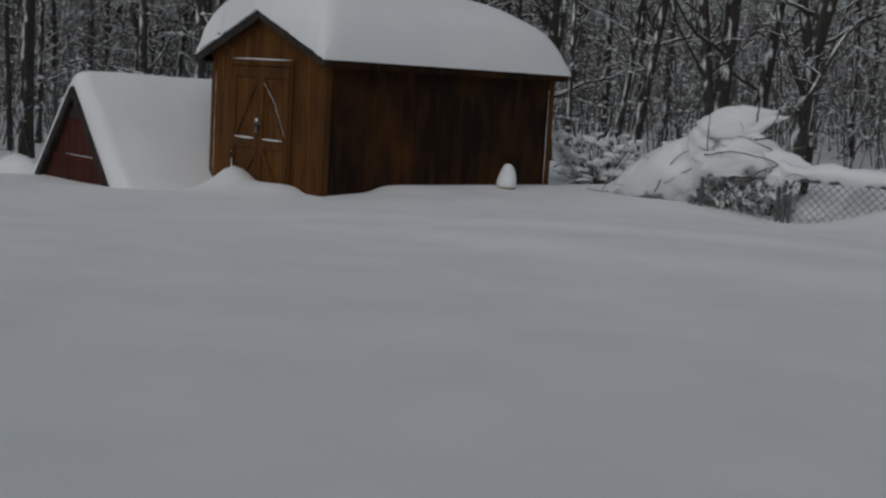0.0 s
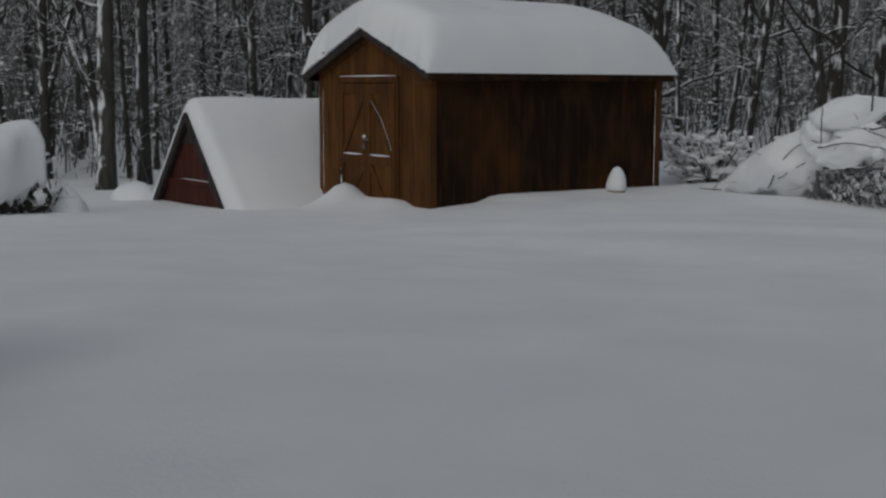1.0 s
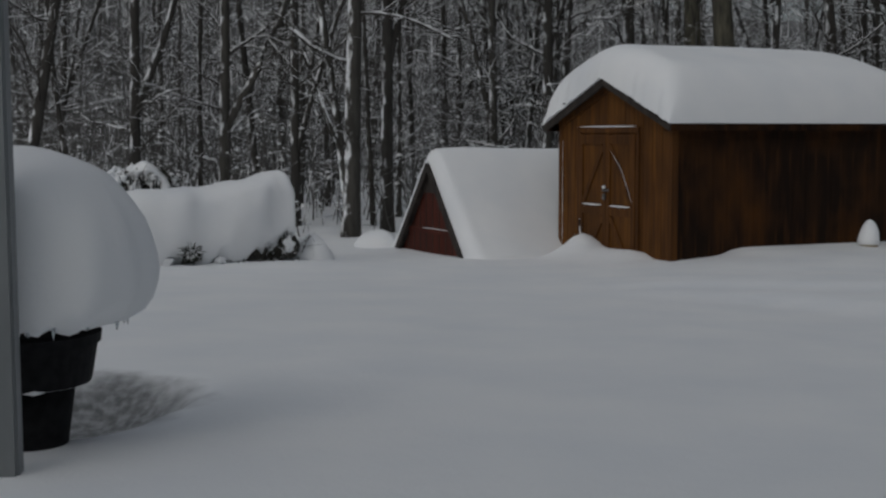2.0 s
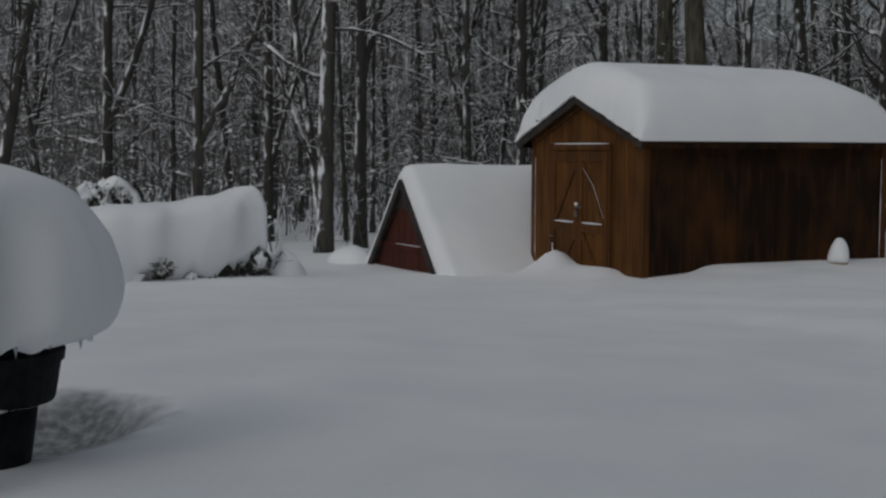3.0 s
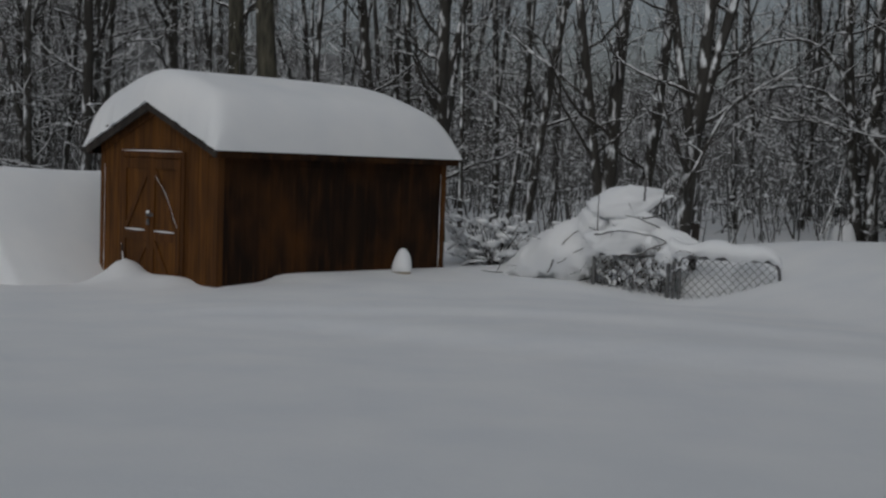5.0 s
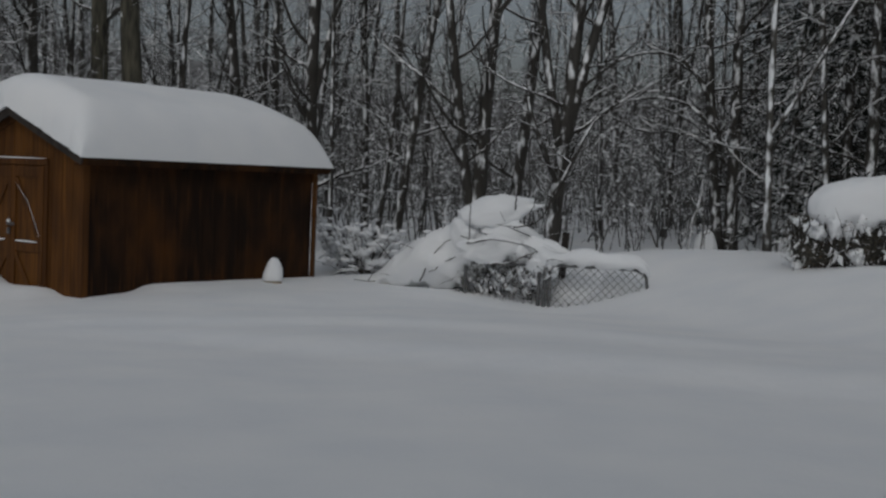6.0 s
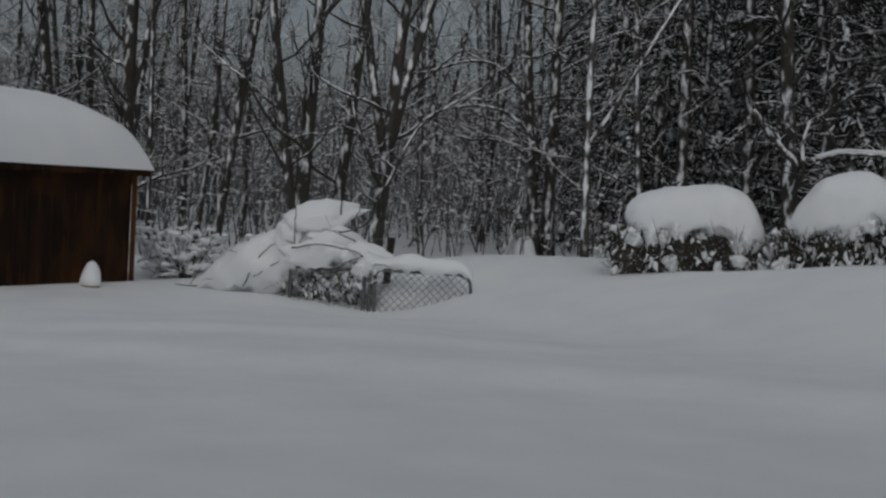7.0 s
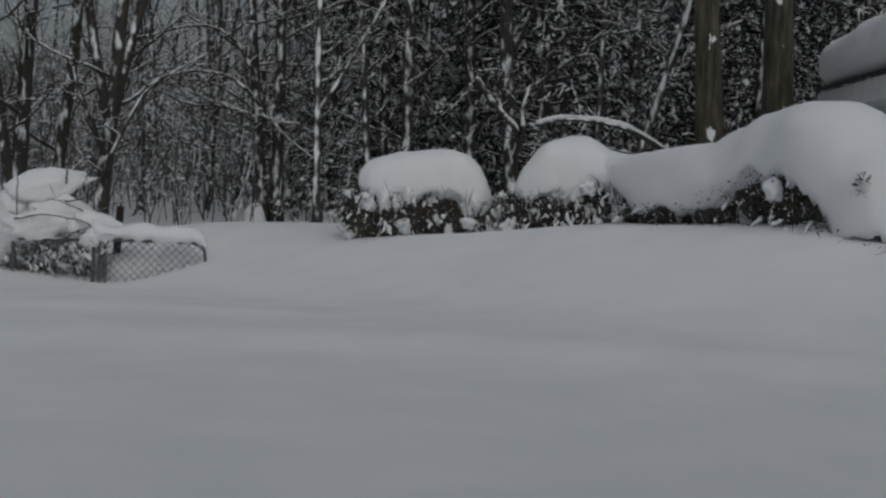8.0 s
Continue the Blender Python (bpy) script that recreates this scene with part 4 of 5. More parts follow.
limb(arch_tree, [(9.30, 21.05, 2.6), (9.17, 20.86, 3.1), (8.80, 21.02, 3.94), (8.41, 21.19, 4.28), (7.94, 21.38, 4.32), (7.37, 21.58, 4.12), (6.75, 21.79, 3.98)], 0.045, 1, False)
limb(arch_tree, [(9.30, 21.05, 2.7), (9.10, 20.89, 3.0), (8.74, 21.05, 3.38), (8.31, 21.23, 3.53), (7.79, 21.43, 3.48), (7.44, 21.56, 3.31), (6.99, 21.71, 2.98)], 0.040, 2, False)
limb(arch_tree, [(9.45, 21.0, 3.0), (9.18, 20.53, 2.74), (9.40, 20.43, 2.45), (9.73, 20.27, 2.17), (10.01, 20.13, 1.97)], 0.028, 3)
limb(fork_tree, [(5.45, 18.2, 1.5), (5.28, 17.64, 1.77), (5.47, 17.58, 2.24), (5.72, 17.50, 2.79), (5.94, 17.42, 3.05)], 0.045, 4, False)
limb(fork_tree, [(5.50, 18.2, 1.9), (5.18, 17.88, 2.30), (4.96, 17.95, 2.91), (4.89, 17.97, 3.20)], 0.05, 5, False)
limb(grey_tree, [(-6.5, 18.99, 1.5), (-6.70, 18.91, 1.79), (-6.96, 18.82, 2.54), (-7.16, 18.74, 3.15)], 0.04, 6)
limb(grey_tree, [(-6.46, 19.0, 3.02), (-6.75, 18.9, 3.10), (-7.04, 18.79, 3.26), (-7.3, 18.7, 3.5)], 0.045, 7)
limb(hedge_tree, [(10.27, 15.73, 3.34), (10.50, 15.57, 2.97), (10.80, 15.36, 2.57), (11.3, 16.1, 2.2)], 0.05, 8)
limb(hedge_tree, [(11.3, 16.1, 2.2), (10.87, 15.30, 2.48), (10.85, 15.32, 2.86), (10.91, 15.27, 3.20)], 0.04, 9)


def build_fallen_branch():
    pts = [(12.2, 12.9, 2.0), (11.5, 12.9, 2.35), (10.75, 12.83, 2.60), (10.46, 13.08, 2.68), (10.11, 13.36, 2.70), (9.81, 13.60, 2.60)]
    ob = thing("hanging_branch", Matrix(), "broken branch caught in the trees, thick with snow", "branch")
    run = [Vector(lerp_rows(pts, k / 20)) for k in range(21)]
    part("wood", Shape().tube(run, taper(0.045, 21, 0.4), 6), bark_mat, ob, "", True)
    part("snow_crust", Shape().tube([p + Vector((0, 0, 0.045)) for p in run], [0.024 + 0.022 * noise.noise(p * 4) for p in run], 8), snow_fresh, ob, "", True)
    side = Shape()
    for i, d in ((12, (0.3, -0.2, 0.6)), (15, (-0.4, 0.3, -0.5)), (8, (0.2, -0.3, 0.7)), (17, (-0.2, 0.1, 0.6))):
        q, _l = wander(random.Random(i), run[i], d, 0.6, 4, 0.25, -0.03)
        side.tube(q, taper(0.016, 5, 0.3), 5)
    tagged(part("twig", side, twig_mat, ob), kind="stuff")


build_fallen_branch()


def build_wood():
    """More of the wood behind: a few stems, copied with turns and sizes of their own."""
    rng = random.Random(77)
    kinds = []
    for k in range(8):
        h = rng.uniform(9, 13)
        ob = thing("tree", Matrix(), "slender bare tree of the wood, dusted with snow", "tree", "bare trees of the wood")
        trunk, wood, snow = Shape(), Shape(), Shape()
        r = Random_girth[k % 4]
        pts, radii = stem(rng, trunk, wood, snow, (0, 0, -0.3), (rng.uniform(-.08, .08), rng.uniform(-.08, .08), 1), r, h, 0.1, 22, 0.04)
        if k % 2:
            stem(rng, trunk, wood, snow, pts[3], (rng.uniform(-.4, .4), rng.uniform(-.4, .4), 1), radii[3] * 0.7, h * 0.6, 0.1, 9, 0.05)
        part("trunk", trunk, bark_mat if k % 3 else bark_grey, ob, "", True)
        tagged(part("crown", wood, hazy_twig_mat, ob, "", True), kind="stuff")
        tagged(part("snow", snow, snow_fresh, ob, "snow lying along the limbs", True), kind="stuff")
        kinds.append(ob)
    spots = []
    while len(spots) < 190:
        a, d = radians(rng.uniform(-40, 58)), rng.uniform(25, 60)
        p = (math.sin(a) * d, math.cos(a) * d)
        if p[0] > 13 and p[1] < 20:
            continue
        if 5 < math.degrees(a) < 23 and rng.random() < 0.5:
            continue
        if all(math.dist(p, q) > 0.9 for q in spots):
            spots.append(p)
    for k, (x, y) in enumerate(spots):
        s = rng.uniform(0.75, 1.25)
        m = pose(x, y, ground_z(x, y), 0, 0, rng.uniform(0, 360)) @ Matrix.Diagonal((s, s, s, 1))
        if k < len(kinds):
            kinds[k].matrix_world = m
        else:
            ob = copy_thing(kinds[k % len(kinds)], Matrix())
            ob.matrix_world = m


Random_girth = (0.05, 0.065, 0.08, 0.11)
build_wood()


def build_brushwood():
    """Thin snowy saplings and brush between the trunks, past counting."""
    rng = random.Random(9)
    s, w = Shape(), Shape()
    for k in range(6200):
        a, d = radians(rng.uniform(-40, 56)), rng.uniform(20.5, 56)
        x, y = math.sin(a) * d, math.cos(a) * d
        if x > 12 and y < 19 or (d < 30 and rng.random() < 0.45):
            continue
        q = SHED_INV @ Vector((x, y, 0))
        if -3.5 < q.x < 4.5 and -1 < q.y < 4.5:
            continue
        g = ground_z(x, y)
        h = rng.uniform(0.8, 4.2) * (0.6 if d < 24 else 1)
        pts, last = wander(rng, (x, y, g - 0.1), (rng.uniform(-.3, .3), rng.uniform(-.3, .3), 1), h, 4, 0.12, 0)
        r = 0.006 + 0.005 * h
        s.tube(pts, taper(r, 5, 0.3), 3, False)
        for j in range(rng.randint(3, 7)):
            i = rng.randint(1, 4)
            b = rng.uniform(0, 6.283)
            t, _l = wander(rng, pts[i], (math.cos(b), math.sin(b), rng.uniform(-.1, .7)), h * rng.uniform(0.15, 0.4), 2, 0.3, 0)
            s.tube(t, [r * 0.6, r * 0.45, r * 0.25], 3, False)
            if rng.random() < (0.5 if d < 34 else 0.2):
                c = t[1]
                z = rng.uniform(0.015, 0.045)
                w.add([c + Vector(v) * z for v in ((-1.6, 0, 0), (0, -1.1, 0), (1.6, 0, 0), (0, 1.1, 0), (0, 0, 1.0), (0, 0, -0.4))],
                      [(0, 1, 4), (1, 2, 4), (2, 3, 4), (3, 0, 4), (1, 0, 5), (2, 1, 5), (3, 2, 5), (0, 3, 5)])
    ob = part("brushwood", s, hazy_twig_mat)
    tagged(ob, "tangle of thin snowy saplings and brush in the wood", "brush", kind="stuff")
    ob = part("brush_snow", w, snow_fresh, None, "", True)
    tagged(ob, "small clots of snow caught in the brush", "snow", kind="stuff")


build_brushwood()


def build_far_woods():
    rng = random.Random(31)
    s = Shape()
    for k in range(2400):
        a, d = radians(rng.uniform(-44, 62)), rng.uniform(58, 110)
        x, y = math.sin(a) * d, math.cos(a) * d
        h = rng.uniform(6, 12) * (1.3 - 0.75 * rise(-9, 8, math.degrees(a)) + 0.5 * rise(20, 30, math.degrees(a)))
        r = rng.uniform(0.04, 0.13)
        pts, last = wander(rng, (x, y, -0.5), (rng.uniform(-.1, .1), rng.uniform(-.1, .1), 1), h, 4, 0.05, 0)
        s.tube(pts, taper(r, 5, 0.3), 4, False)
        for j in range(6):
            i = rng.randint(1, 4)
            b = rng.uniform(0, 6.283)
            t, _l = wander(rng, pts[i], (math.cos(b), math.sin(b), rng.uniform(0.1, 1)), h * rng.uniform(0.15, 0.3), 2, 0.25, 0)
            s.tube(t, [r * 0.45, r * 0.35, r * 0.2], 3, False)
    tagged(part("far_woods", s, hazy_far_mat), "distant woods dusted with snow, haze painted into their grey", "woods", kind="stuff")
    # wooded slope that closes the view, haze painted into its colour
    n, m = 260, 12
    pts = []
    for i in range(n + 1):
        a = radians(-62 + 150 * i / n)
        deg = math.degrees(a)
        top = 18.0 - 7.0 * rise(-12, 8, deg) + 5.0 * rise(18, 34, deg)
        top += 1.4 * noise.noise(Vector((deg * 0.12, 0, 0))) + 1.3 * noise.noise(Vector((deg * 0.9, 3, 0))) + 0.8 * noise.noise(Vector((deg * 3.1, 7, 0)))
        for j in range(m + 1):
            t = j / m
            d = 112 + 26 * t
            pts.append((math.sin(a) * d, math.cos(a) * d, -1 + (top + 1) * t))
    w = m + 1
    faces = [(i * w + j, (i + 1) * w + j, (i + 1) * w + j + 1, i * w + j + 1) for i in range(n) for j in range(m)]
    tagged(part("backdrop", Shape().add(pts, faces), hazy_woods_mat, None, "", True), "far wooded hillside with snowfall haze put into its colour", "hillside", kind="structure")


build_far_woods()


def build_conifers():
    """Snow-laden conifers: drooping boughs of needles with pads of snow."""
    rng = random.Random(5)
    random.seed(5)
    kinds = []
    for k in range(3):
        ob = thing("conifer", Matrix(), "dark conifer with drooping boughs loaded with snow", "tree", "conifers of the wood")
        h = 9 + k
        trunk, needles, pads, limbs = Shape(), Shape(), Shape(), Shape()
        pts, _d = wander(rng, (0, 0, -0.3), (0, 0, 1), h, 8, 0.015, 0)
        trunk.tube(pts, taper(0.13, 9, 0.15), 8)
        for j in range(125):
            t = 0.03 + 0.95 * (j / 125)
            z = t * h
            reach = (2.3 - 1.9 * t) * rng.uniform(0.65, 1.15)
            w = j * 2.4 + rng.uniform(-.4, .4)
            u = Vector((math.cos(w), math.sin(w), 0))
            a = Vector((0, 0, z))
            b = a + u * reach * 0.55 + Vector((0, 0, 0.10 * reach))
            c = a + u * reach + Vector((0, 0, -0.32 * reach))
            limbs.tube([a, b, c], [0.022, 0.014, 0.005], 4, False)
            side = Vector((-u.y, u.x, 0))
            for q in range(58):
                f = 0.12 + 0.88 * rng.random()
                p = a.lerp(b, f * 2) if f < 0.5 else b.lerp(c, f * 2 - 1)
                sgn = 1 if q % 2 else -1
                d = u * 0.6 + side * sgn * rng.uniform(0.2, 1.0) + Vector((0, 0, rng.uniform(-1.1, 0.0)))
                needles.blade(p, d, rng.uniform(0.02, 0.045), rng.uniform(0.14, 0.36) * (1.15 - f * 0.5))
            for q in range(rng.choice((0, 0, 0, 1, 1))):
                # a pad of snow that bends over the bough and hangs down from it
                f = rng.uniform(0.35, 0.97)
                p = a.lerp(b, f * 2) if f < 0.5 else b.lerp(c, f * 2 - 1)
                z = rng.uniform(0.02, 0.055)
                pads.lump(p + Vector((0, 0, -z * 0.3)) + side * rng.uniform(-.12, .12), (z * rng.uniform(0.8, 1.4), z * rng.uniform(0.8, 1.4), z * rng.uniform(0.7, 2.3)), j * 1.3 + q, 0.8, 1.6, None, 2)
            if rng.random() < 0.35:
                pads.droop(a.lerp(b, rng.uniform(0.4, 1)) + Vector((0, 0, 0.02)), u + side * rng.uniform(-.5, .5) + Vector((0, 0, -0.2)), rng.uniform(0.2, 0.6), rng.uniform(0.006, 0.016), rng)
        part("trunk", trunk, bark_mat, ob, "", True)
        tagged(part("crown", limbs, twig_mat, ob), kind="stuff")
        tagged(part("foliage", needles, needle_mat, ob), kind="stuff")
        tagged(part("snow", pads, snow_fresh, ob, "pads of snow on the boughs", True), kind="stuff")
        kinds.append(ob)
    spots = []
    tries = 0
    while len(spots) < 34 and tries < 4000:
        tries += 1
        a, d = radians(rng.uniform(25.0, 58)), rng.uniform(19.5, 36)
        p = (math.sin(a) * d, math.cos(a) * d)
        if d < 25 and a < radians(29):
            continue
        if p[0] > 12.5 and p[1] < 15.5:
            continue
        if all(math.dist(p, q) > 1.7 for q in spots):
            spots.append(p)
    for k, (x, y) in enumerate(spots):
        s = rng.uniform(0.8, 1.2)
        m = pose(x, y, ground_z(x, y) - 0.1, 0, 0, rng.uniform(0, 360)) @ Matrix.Diagonal((s, s, s, 1))
        if k < 3:
            kinds[k].matrix_world = m
        else:
            copy_thing(kinds[k % 3], Matrix()).matrix_world = m


build_conifers()


# ---------------------------------------------------------------- chain-link fence, gate and brush pile
def chain_link(s, a, b, foot, top, pitch=0.075, r=0.0035):
    """Diagonal wires between two posts a and b (x, y)."""
    a, b = Vector((*a, 0)), Vector((*b, 0))
    length = (b - a).length
    u = (b - a).normalized()
    h = top - foot
    for sgn in (1, -1):
        k = -h
        while k < length + h:
            ends = []
            for z in (0, h):
                ends.append((k + (z if sgn > 0 else h - z), z))
            (x0, z0), (x1, z1) = ends
            lo, hi = 0.0, 1.0
            dx = x1 - x0
            if dx > 0:
                lo, hi = max(lo, (0 - x0) / dx), min(hi, (length - x0) / dx)
            elif dx < 0:
                lo, hi = max(lo, (length - x0) / dx), min(hi, (0 - x0) / dx)
            if hi - lo > 0.02:
                p = [a + u * (x0 + (x1 - x0) * t) + Vector((0, 0, foot + z0 + (z1 - z0) * t)) for t in (lo, hi)]
                s.tube(p, [r, r], 3, False)
            k += pitch * 1.41


def build_fence():
    fence = thing("chain_link_fence", Matrix(), "snow-crusted chain-link fence with steel posts beside the brush", "fence")
    p0, p1, p2 = (2.75, 16.4), (3.53, 15.66), (4.36, 14.95)
    for (x, y), top in ((p1, 0.93), (p2, 1.0), ((4.30, 15.0), 0.98)):
        part("post", Shape().tube([(x, y, 0.1), (x, y, top)], [0.024, 0.024], 10).lump((x, y, top), (0.03, 0.03, 0.02), 1), metal_mat, fence)
    part("top_rail", Shape().tube([(*p1, 0.90), (*p2, 0.93)], [0.017] * 2, 8), metal_mat, fence)
    w = Shape()
    chain_link(w, p1, p2, 0.2, 0.90)
    part("wire_mesh", w, metal_mat, fence)
    s = Shape()
    rng = random.Random(3)
    for k in range(36):
        t = rng.random()
        x, y = p1[0] + (p2[0] - p1[0]) * t, p1[1] + (p2[1] - p1[1]) * t
        s.droop((x, y, rng.uniform(0.5, 0.9)), (0.5, -0.4, -0.6), rng.uniform(0.04, 0.12), rng.uniform(0.006, 0.018), rng)
    tagged(part("snow_dusting", s, snow_fresh, fence, "snow caught in the wire", True), kind="stuff")

    gate = thing("chain_link_gate", Matrix(), "chain-link gate with rounded frame corners, snow along its top", "gate")
    a, b = Vector((4.42, 14.91, 0)), Vector((5.46, 14.33, 0))
    u = (b - a).normalized()
    length = (b - a).length
    ring = [a + Vector((0, 0, 0.2)), a + Vector((0, 0, 0.88)), a + u * 0.02 + Vector((0, 0, 0.92)), a + u * 0.06 + Vector((0, 0, 0.945)),
            a + u * (length - 0.16) + Vector((0, 0, 0.945)), a + u * (length - 0.06) + Vector((0, 0, 0.915)), a + u * (length - 0.015) + Vector((0, 0, 0.86)), b + Vector((0, 0, 0.75)), b + Vector((0, 0, 0.2))]
    part("frame", Shape().tube(ring, [0.02] * len(ring), 10), metal_mat, gate)
    w = Shape()
    chain_link(w, (a + u * 0.02).xy, (b - u * 0.05).xy, 0.2, 0.93, 0.07, 0.0042)
    part("wire_mesh", w, metal_mat, gate)
    part("hinge", Shape().box(-0.03, -0.03, 0.7, 0.03, 0.03, 0.76, pose(4.40, 14.925, 0)), metal_mat, gate)
    roll = snow_roll([(4.30, 15.04, 0.95, 1.20, 0.13), (4.52, 14.90, 0.95, 1.10, 0.14), (4.82, 14.71, 0.955, 1.20, 0.17), (5.02, 14.60, 0.955, 1.13, 0.15), (5.30, 14.44, 0.95, 1.14, 0.14), (5.43, 14.36, 0.93, 1.06, 0.10), (5.49, 14.33, 0.86, 0.94, 0.06)], 4, 60, 28, 0.05, 2.0, 0.12)
    tagged(part("gate_snow", roll, snow_fresh, None, "", True), "thick roll of snow along the top of the gate", "snow")

    bank = Shape().lump((5.02, 15.32, 0.45), (0.55, 0.42, 0.42), 6, 0.15, 1.2, None, 3).lump((5.52, 15.02, 0.55), (0.5, 0.42, 0.40), 7, 0.15, 1.2, None, 3)
    tagged(part("snow_bank", bank, snow_fresh, None, "", True), "bank of snow behind the gate", "snow")


build_fence()


def snow_slab(c, long, wide, thick, yaw, tilt, seed, tip=0.8, lean=0.0):
    """A plate of crusted snow over a bent branch: thick in the middle, drawn out to a point at one end."""
    v, f = BALL[4]
    m = pose(*c, lean, -tilt, yaw)
    pts = []
    for q in v:
        k = 1 + 0.22 * noise.noise(q * 1.7 + Vector((seed, 0, seed))) + 0.16 * noise.noise(q * 3.6 + Vector((0, seed, 0))) - 0.14 * abs(noise.noise(q * 2.4 + Vector((seed, seed, 0))))
        t = max(0.0, q.x)
        near = 1 - tip * t ** 1.3
        z = q.z * thick * (1.0 if q.z > 0 else 0.45) * near
        fold = 0.10 * thick * math.sin(q.y * 5 + seed + q.x * 3)
        pts.append(m @ Vector((q.x * long * k, q.y * wide * k * near, z * k + fold * near - 0.25 * thick * q.y * q.y)))
    return Shape().add(pts, f)


def build_brush_pile():
    pile = thing("brush_pile", Matrix(), "pile of cut branches under drifted snow beside the fence", "brush pile")
    rng = random.Random(12)
    heap = snow_roll([(2.55, 17.45, 0.34, 0.44, 0.30), (2.85, 17.1, 0.36, 0.70, 0.42), (3.10, 16.75, 0.40, 1.04, 0.50), (3.34, 16.35, 0.48, 1.27, 0.50), (3.62, 16.05, 0.60, 1.38, 0.45),
                      (3.86, 15.82, 0.80, 1.45, 0.38), (4.10, 15.60, 0.88, 1.36, 0.32), (4.32, 15.38, 0.90, 1.22, 0.26), (4.55, 15.18, 0.88, 1.06, 0.22)], 2.3, 90, 48, 0.10, 1.9, 0.3)
    heap.v = [tuple(Vector(p) + Vector((0.3, -1.0, 0.35)).normalized() * (0.22 * abs(noise.noise(Vector(p) * 3.4)) + 0.08 * noise.noise(Vector(p) * 6.5)) * rise(0.6, 1.1, p[2])) for p in heap.v]
    part("snow_drape", heap, snow_fresh, pile, "snow heaped and folded over the branches", True)
    # plates of snow, one above another, where branches hold it up
    for c, ln, wd, th, yaw, tilt, seed, tip, lean in (
            ((3.90, 15.56, 1.54), 0.60, 0.26, 0.24, -14, 14, 1, 0.95, 24),
            ((4.10, 15.42, 1.25), 0.50, 0.24, 0.20, -18, -12, 2, 0.7, 30),
            ((3.78, 15.36, 1.10), 0.44, 0.18, 0.20, -14, 8, 3, 0.7, 42),
            ((3.52, 15.66, 1.24), 0.20, 0.20, 0.26, -30, 30, 4, 0.4, 20),
            ((4.40, 15.16, 1.13), 0.32, 0.16, 0.14, -24, -14, 5, 0.5, 20),
            ((4.30, 15.00, 0.93), 0.15, 0.08, 0.16, -20, 10, 6, 0.5, 40),
            ((3.56, 15.60, 1.06), 0.15, 0.12, 0.15, -10, 0, 7, 0.5, 30),
            ((3.18, 16.20, 0.82), 0.26, 0.20, 0.16, -40, 20, 8, 0.6, 25),
            ((3.66, 15.62, 1.60), 0.09, 0.06, 0.10, -40, 40, 9, 0.4, 0)):
        part("snow_pad", snow_slab(c, ln, wd, th, yaw, tilt, seed, tip, lean), snow_fresh, pile, "", True)
    # long bent canes that hold the plates
    for run, r in (([(3.44, 15.3, 1.16), (3.7, 15.13, 1.22), (4.0, 15.04, 1.19), (4.25, 15.02, 1.12), (4.36, 15.05, 1.0)], 0.011),
                   ([(3.72, 15.1, 0.92), (3.95, 15.03, 0.96), (4.15, 15.0, 1.06), (4.30, 14.98, 1.10)], 0.013),
                   ([(4.0, 15.2, 1.38), (4.25, 15.15, 1.44), (4.42, 15.2, 1.58), (4.52, 15.3, 1.80)], 0.012),
                   ([(4.05, 15.3, 1.60), (4.06, 15.32, 1.76), (4.10, 15.32, 1.94)], 0.012),
                   ([(4.24, 15.3, 1.55), (4.30, 15.3, 1.70), (4.32, 15.3, 1.84)], 0.008),
                   ([(3.50, 15.45, 1.1), (3.49, 15.4, 1.5), (3.52, 15.4, 1.95)], 0.008),
                   ([(3.0, 16.0, 0.62), (3.12, 15.9, 0.92), (3.28, 15.8, 1.14), (3.5, 15.7, 1.24)], 0.009),
                   ([(3.1, 15.9, 0.75), (3.3, 15.75, 0.9), (3.52, 15.6, 1.04)], 0.008),
                   ([(4.1, 15.05, 1.02), (4.3, 14.97, 1.04), (4.46, 14.95, 0.95)], 0.009)):
        pts = [Vector(lerp_rows(run, k / 12)) + Vector((rng.uniform(-.012, .012), 0, rng.uniform(-.012, .012))) for k in range(13)]
        part("cane", Shape().tube(pts, taper(r, 13, 0.5), 6), twig_mat, pile, "bent bare cane", True)
    wood = Shape()
    for k in range(40):
        t = rng.random()
        c = Vector((3.0 + 1.5 * t, 17.1 - 1.9 * t, 0.55 + 0.7 * t * rng.random()))
        w = rng.uniform(0, 6.283)
        d = Vector((math.cos(w), math.sin(w) - 0.5, rng.uniform(-0.1, 0.8)))
        pts, last = wander(rng, c, d, rng.uniform(0.5, 1.1), 5, 0.22, -0.05)
        wood.tube(pts, taper(rng.uniform(0.006, 0.016), 6, 0.35), 5, False)
        for j in range(2):
            q, _l = wander(rng, pts[rng.randint(2, 5)], (rng.uniform(-1, 1), rng.uniform(-1, 1), rng.uniform(-.3, .8)), 0.3, 3, 0.3, -0.05)
            wood.tube(q, [0.006, 0.005, 0.004, 0.002], 4, False)
    for k in range(90):
        t = rng.random()
        x, y = 3.5 + 0.9 * t, 15.78 - 0.78 * t
        q, _l = wander(rng, (x + 0.06, y + 0.08, 0.35), (rng.uniform(-.35, .35), rng.uniform(-.3, .3), 1), rng.uniform(0.4, 0.8), 4, 0.2, -0.02)
        wood.tube(q, [0.005, 0.004, 0.004, 0.003, 0.002], 4, False)
    tagged(part("brushwood", wood, twig_mat, pile, "bare cut branches"), kind="stuff")
    part("stake", Shape().box(-0.04, -0.025, 0.2, 0.04, 0.025, 1.34, pose(4.62, 15.22, 0, 0, 4, 20)), dark_board, pile)
    leaf = Shape()
    random.seed(4)
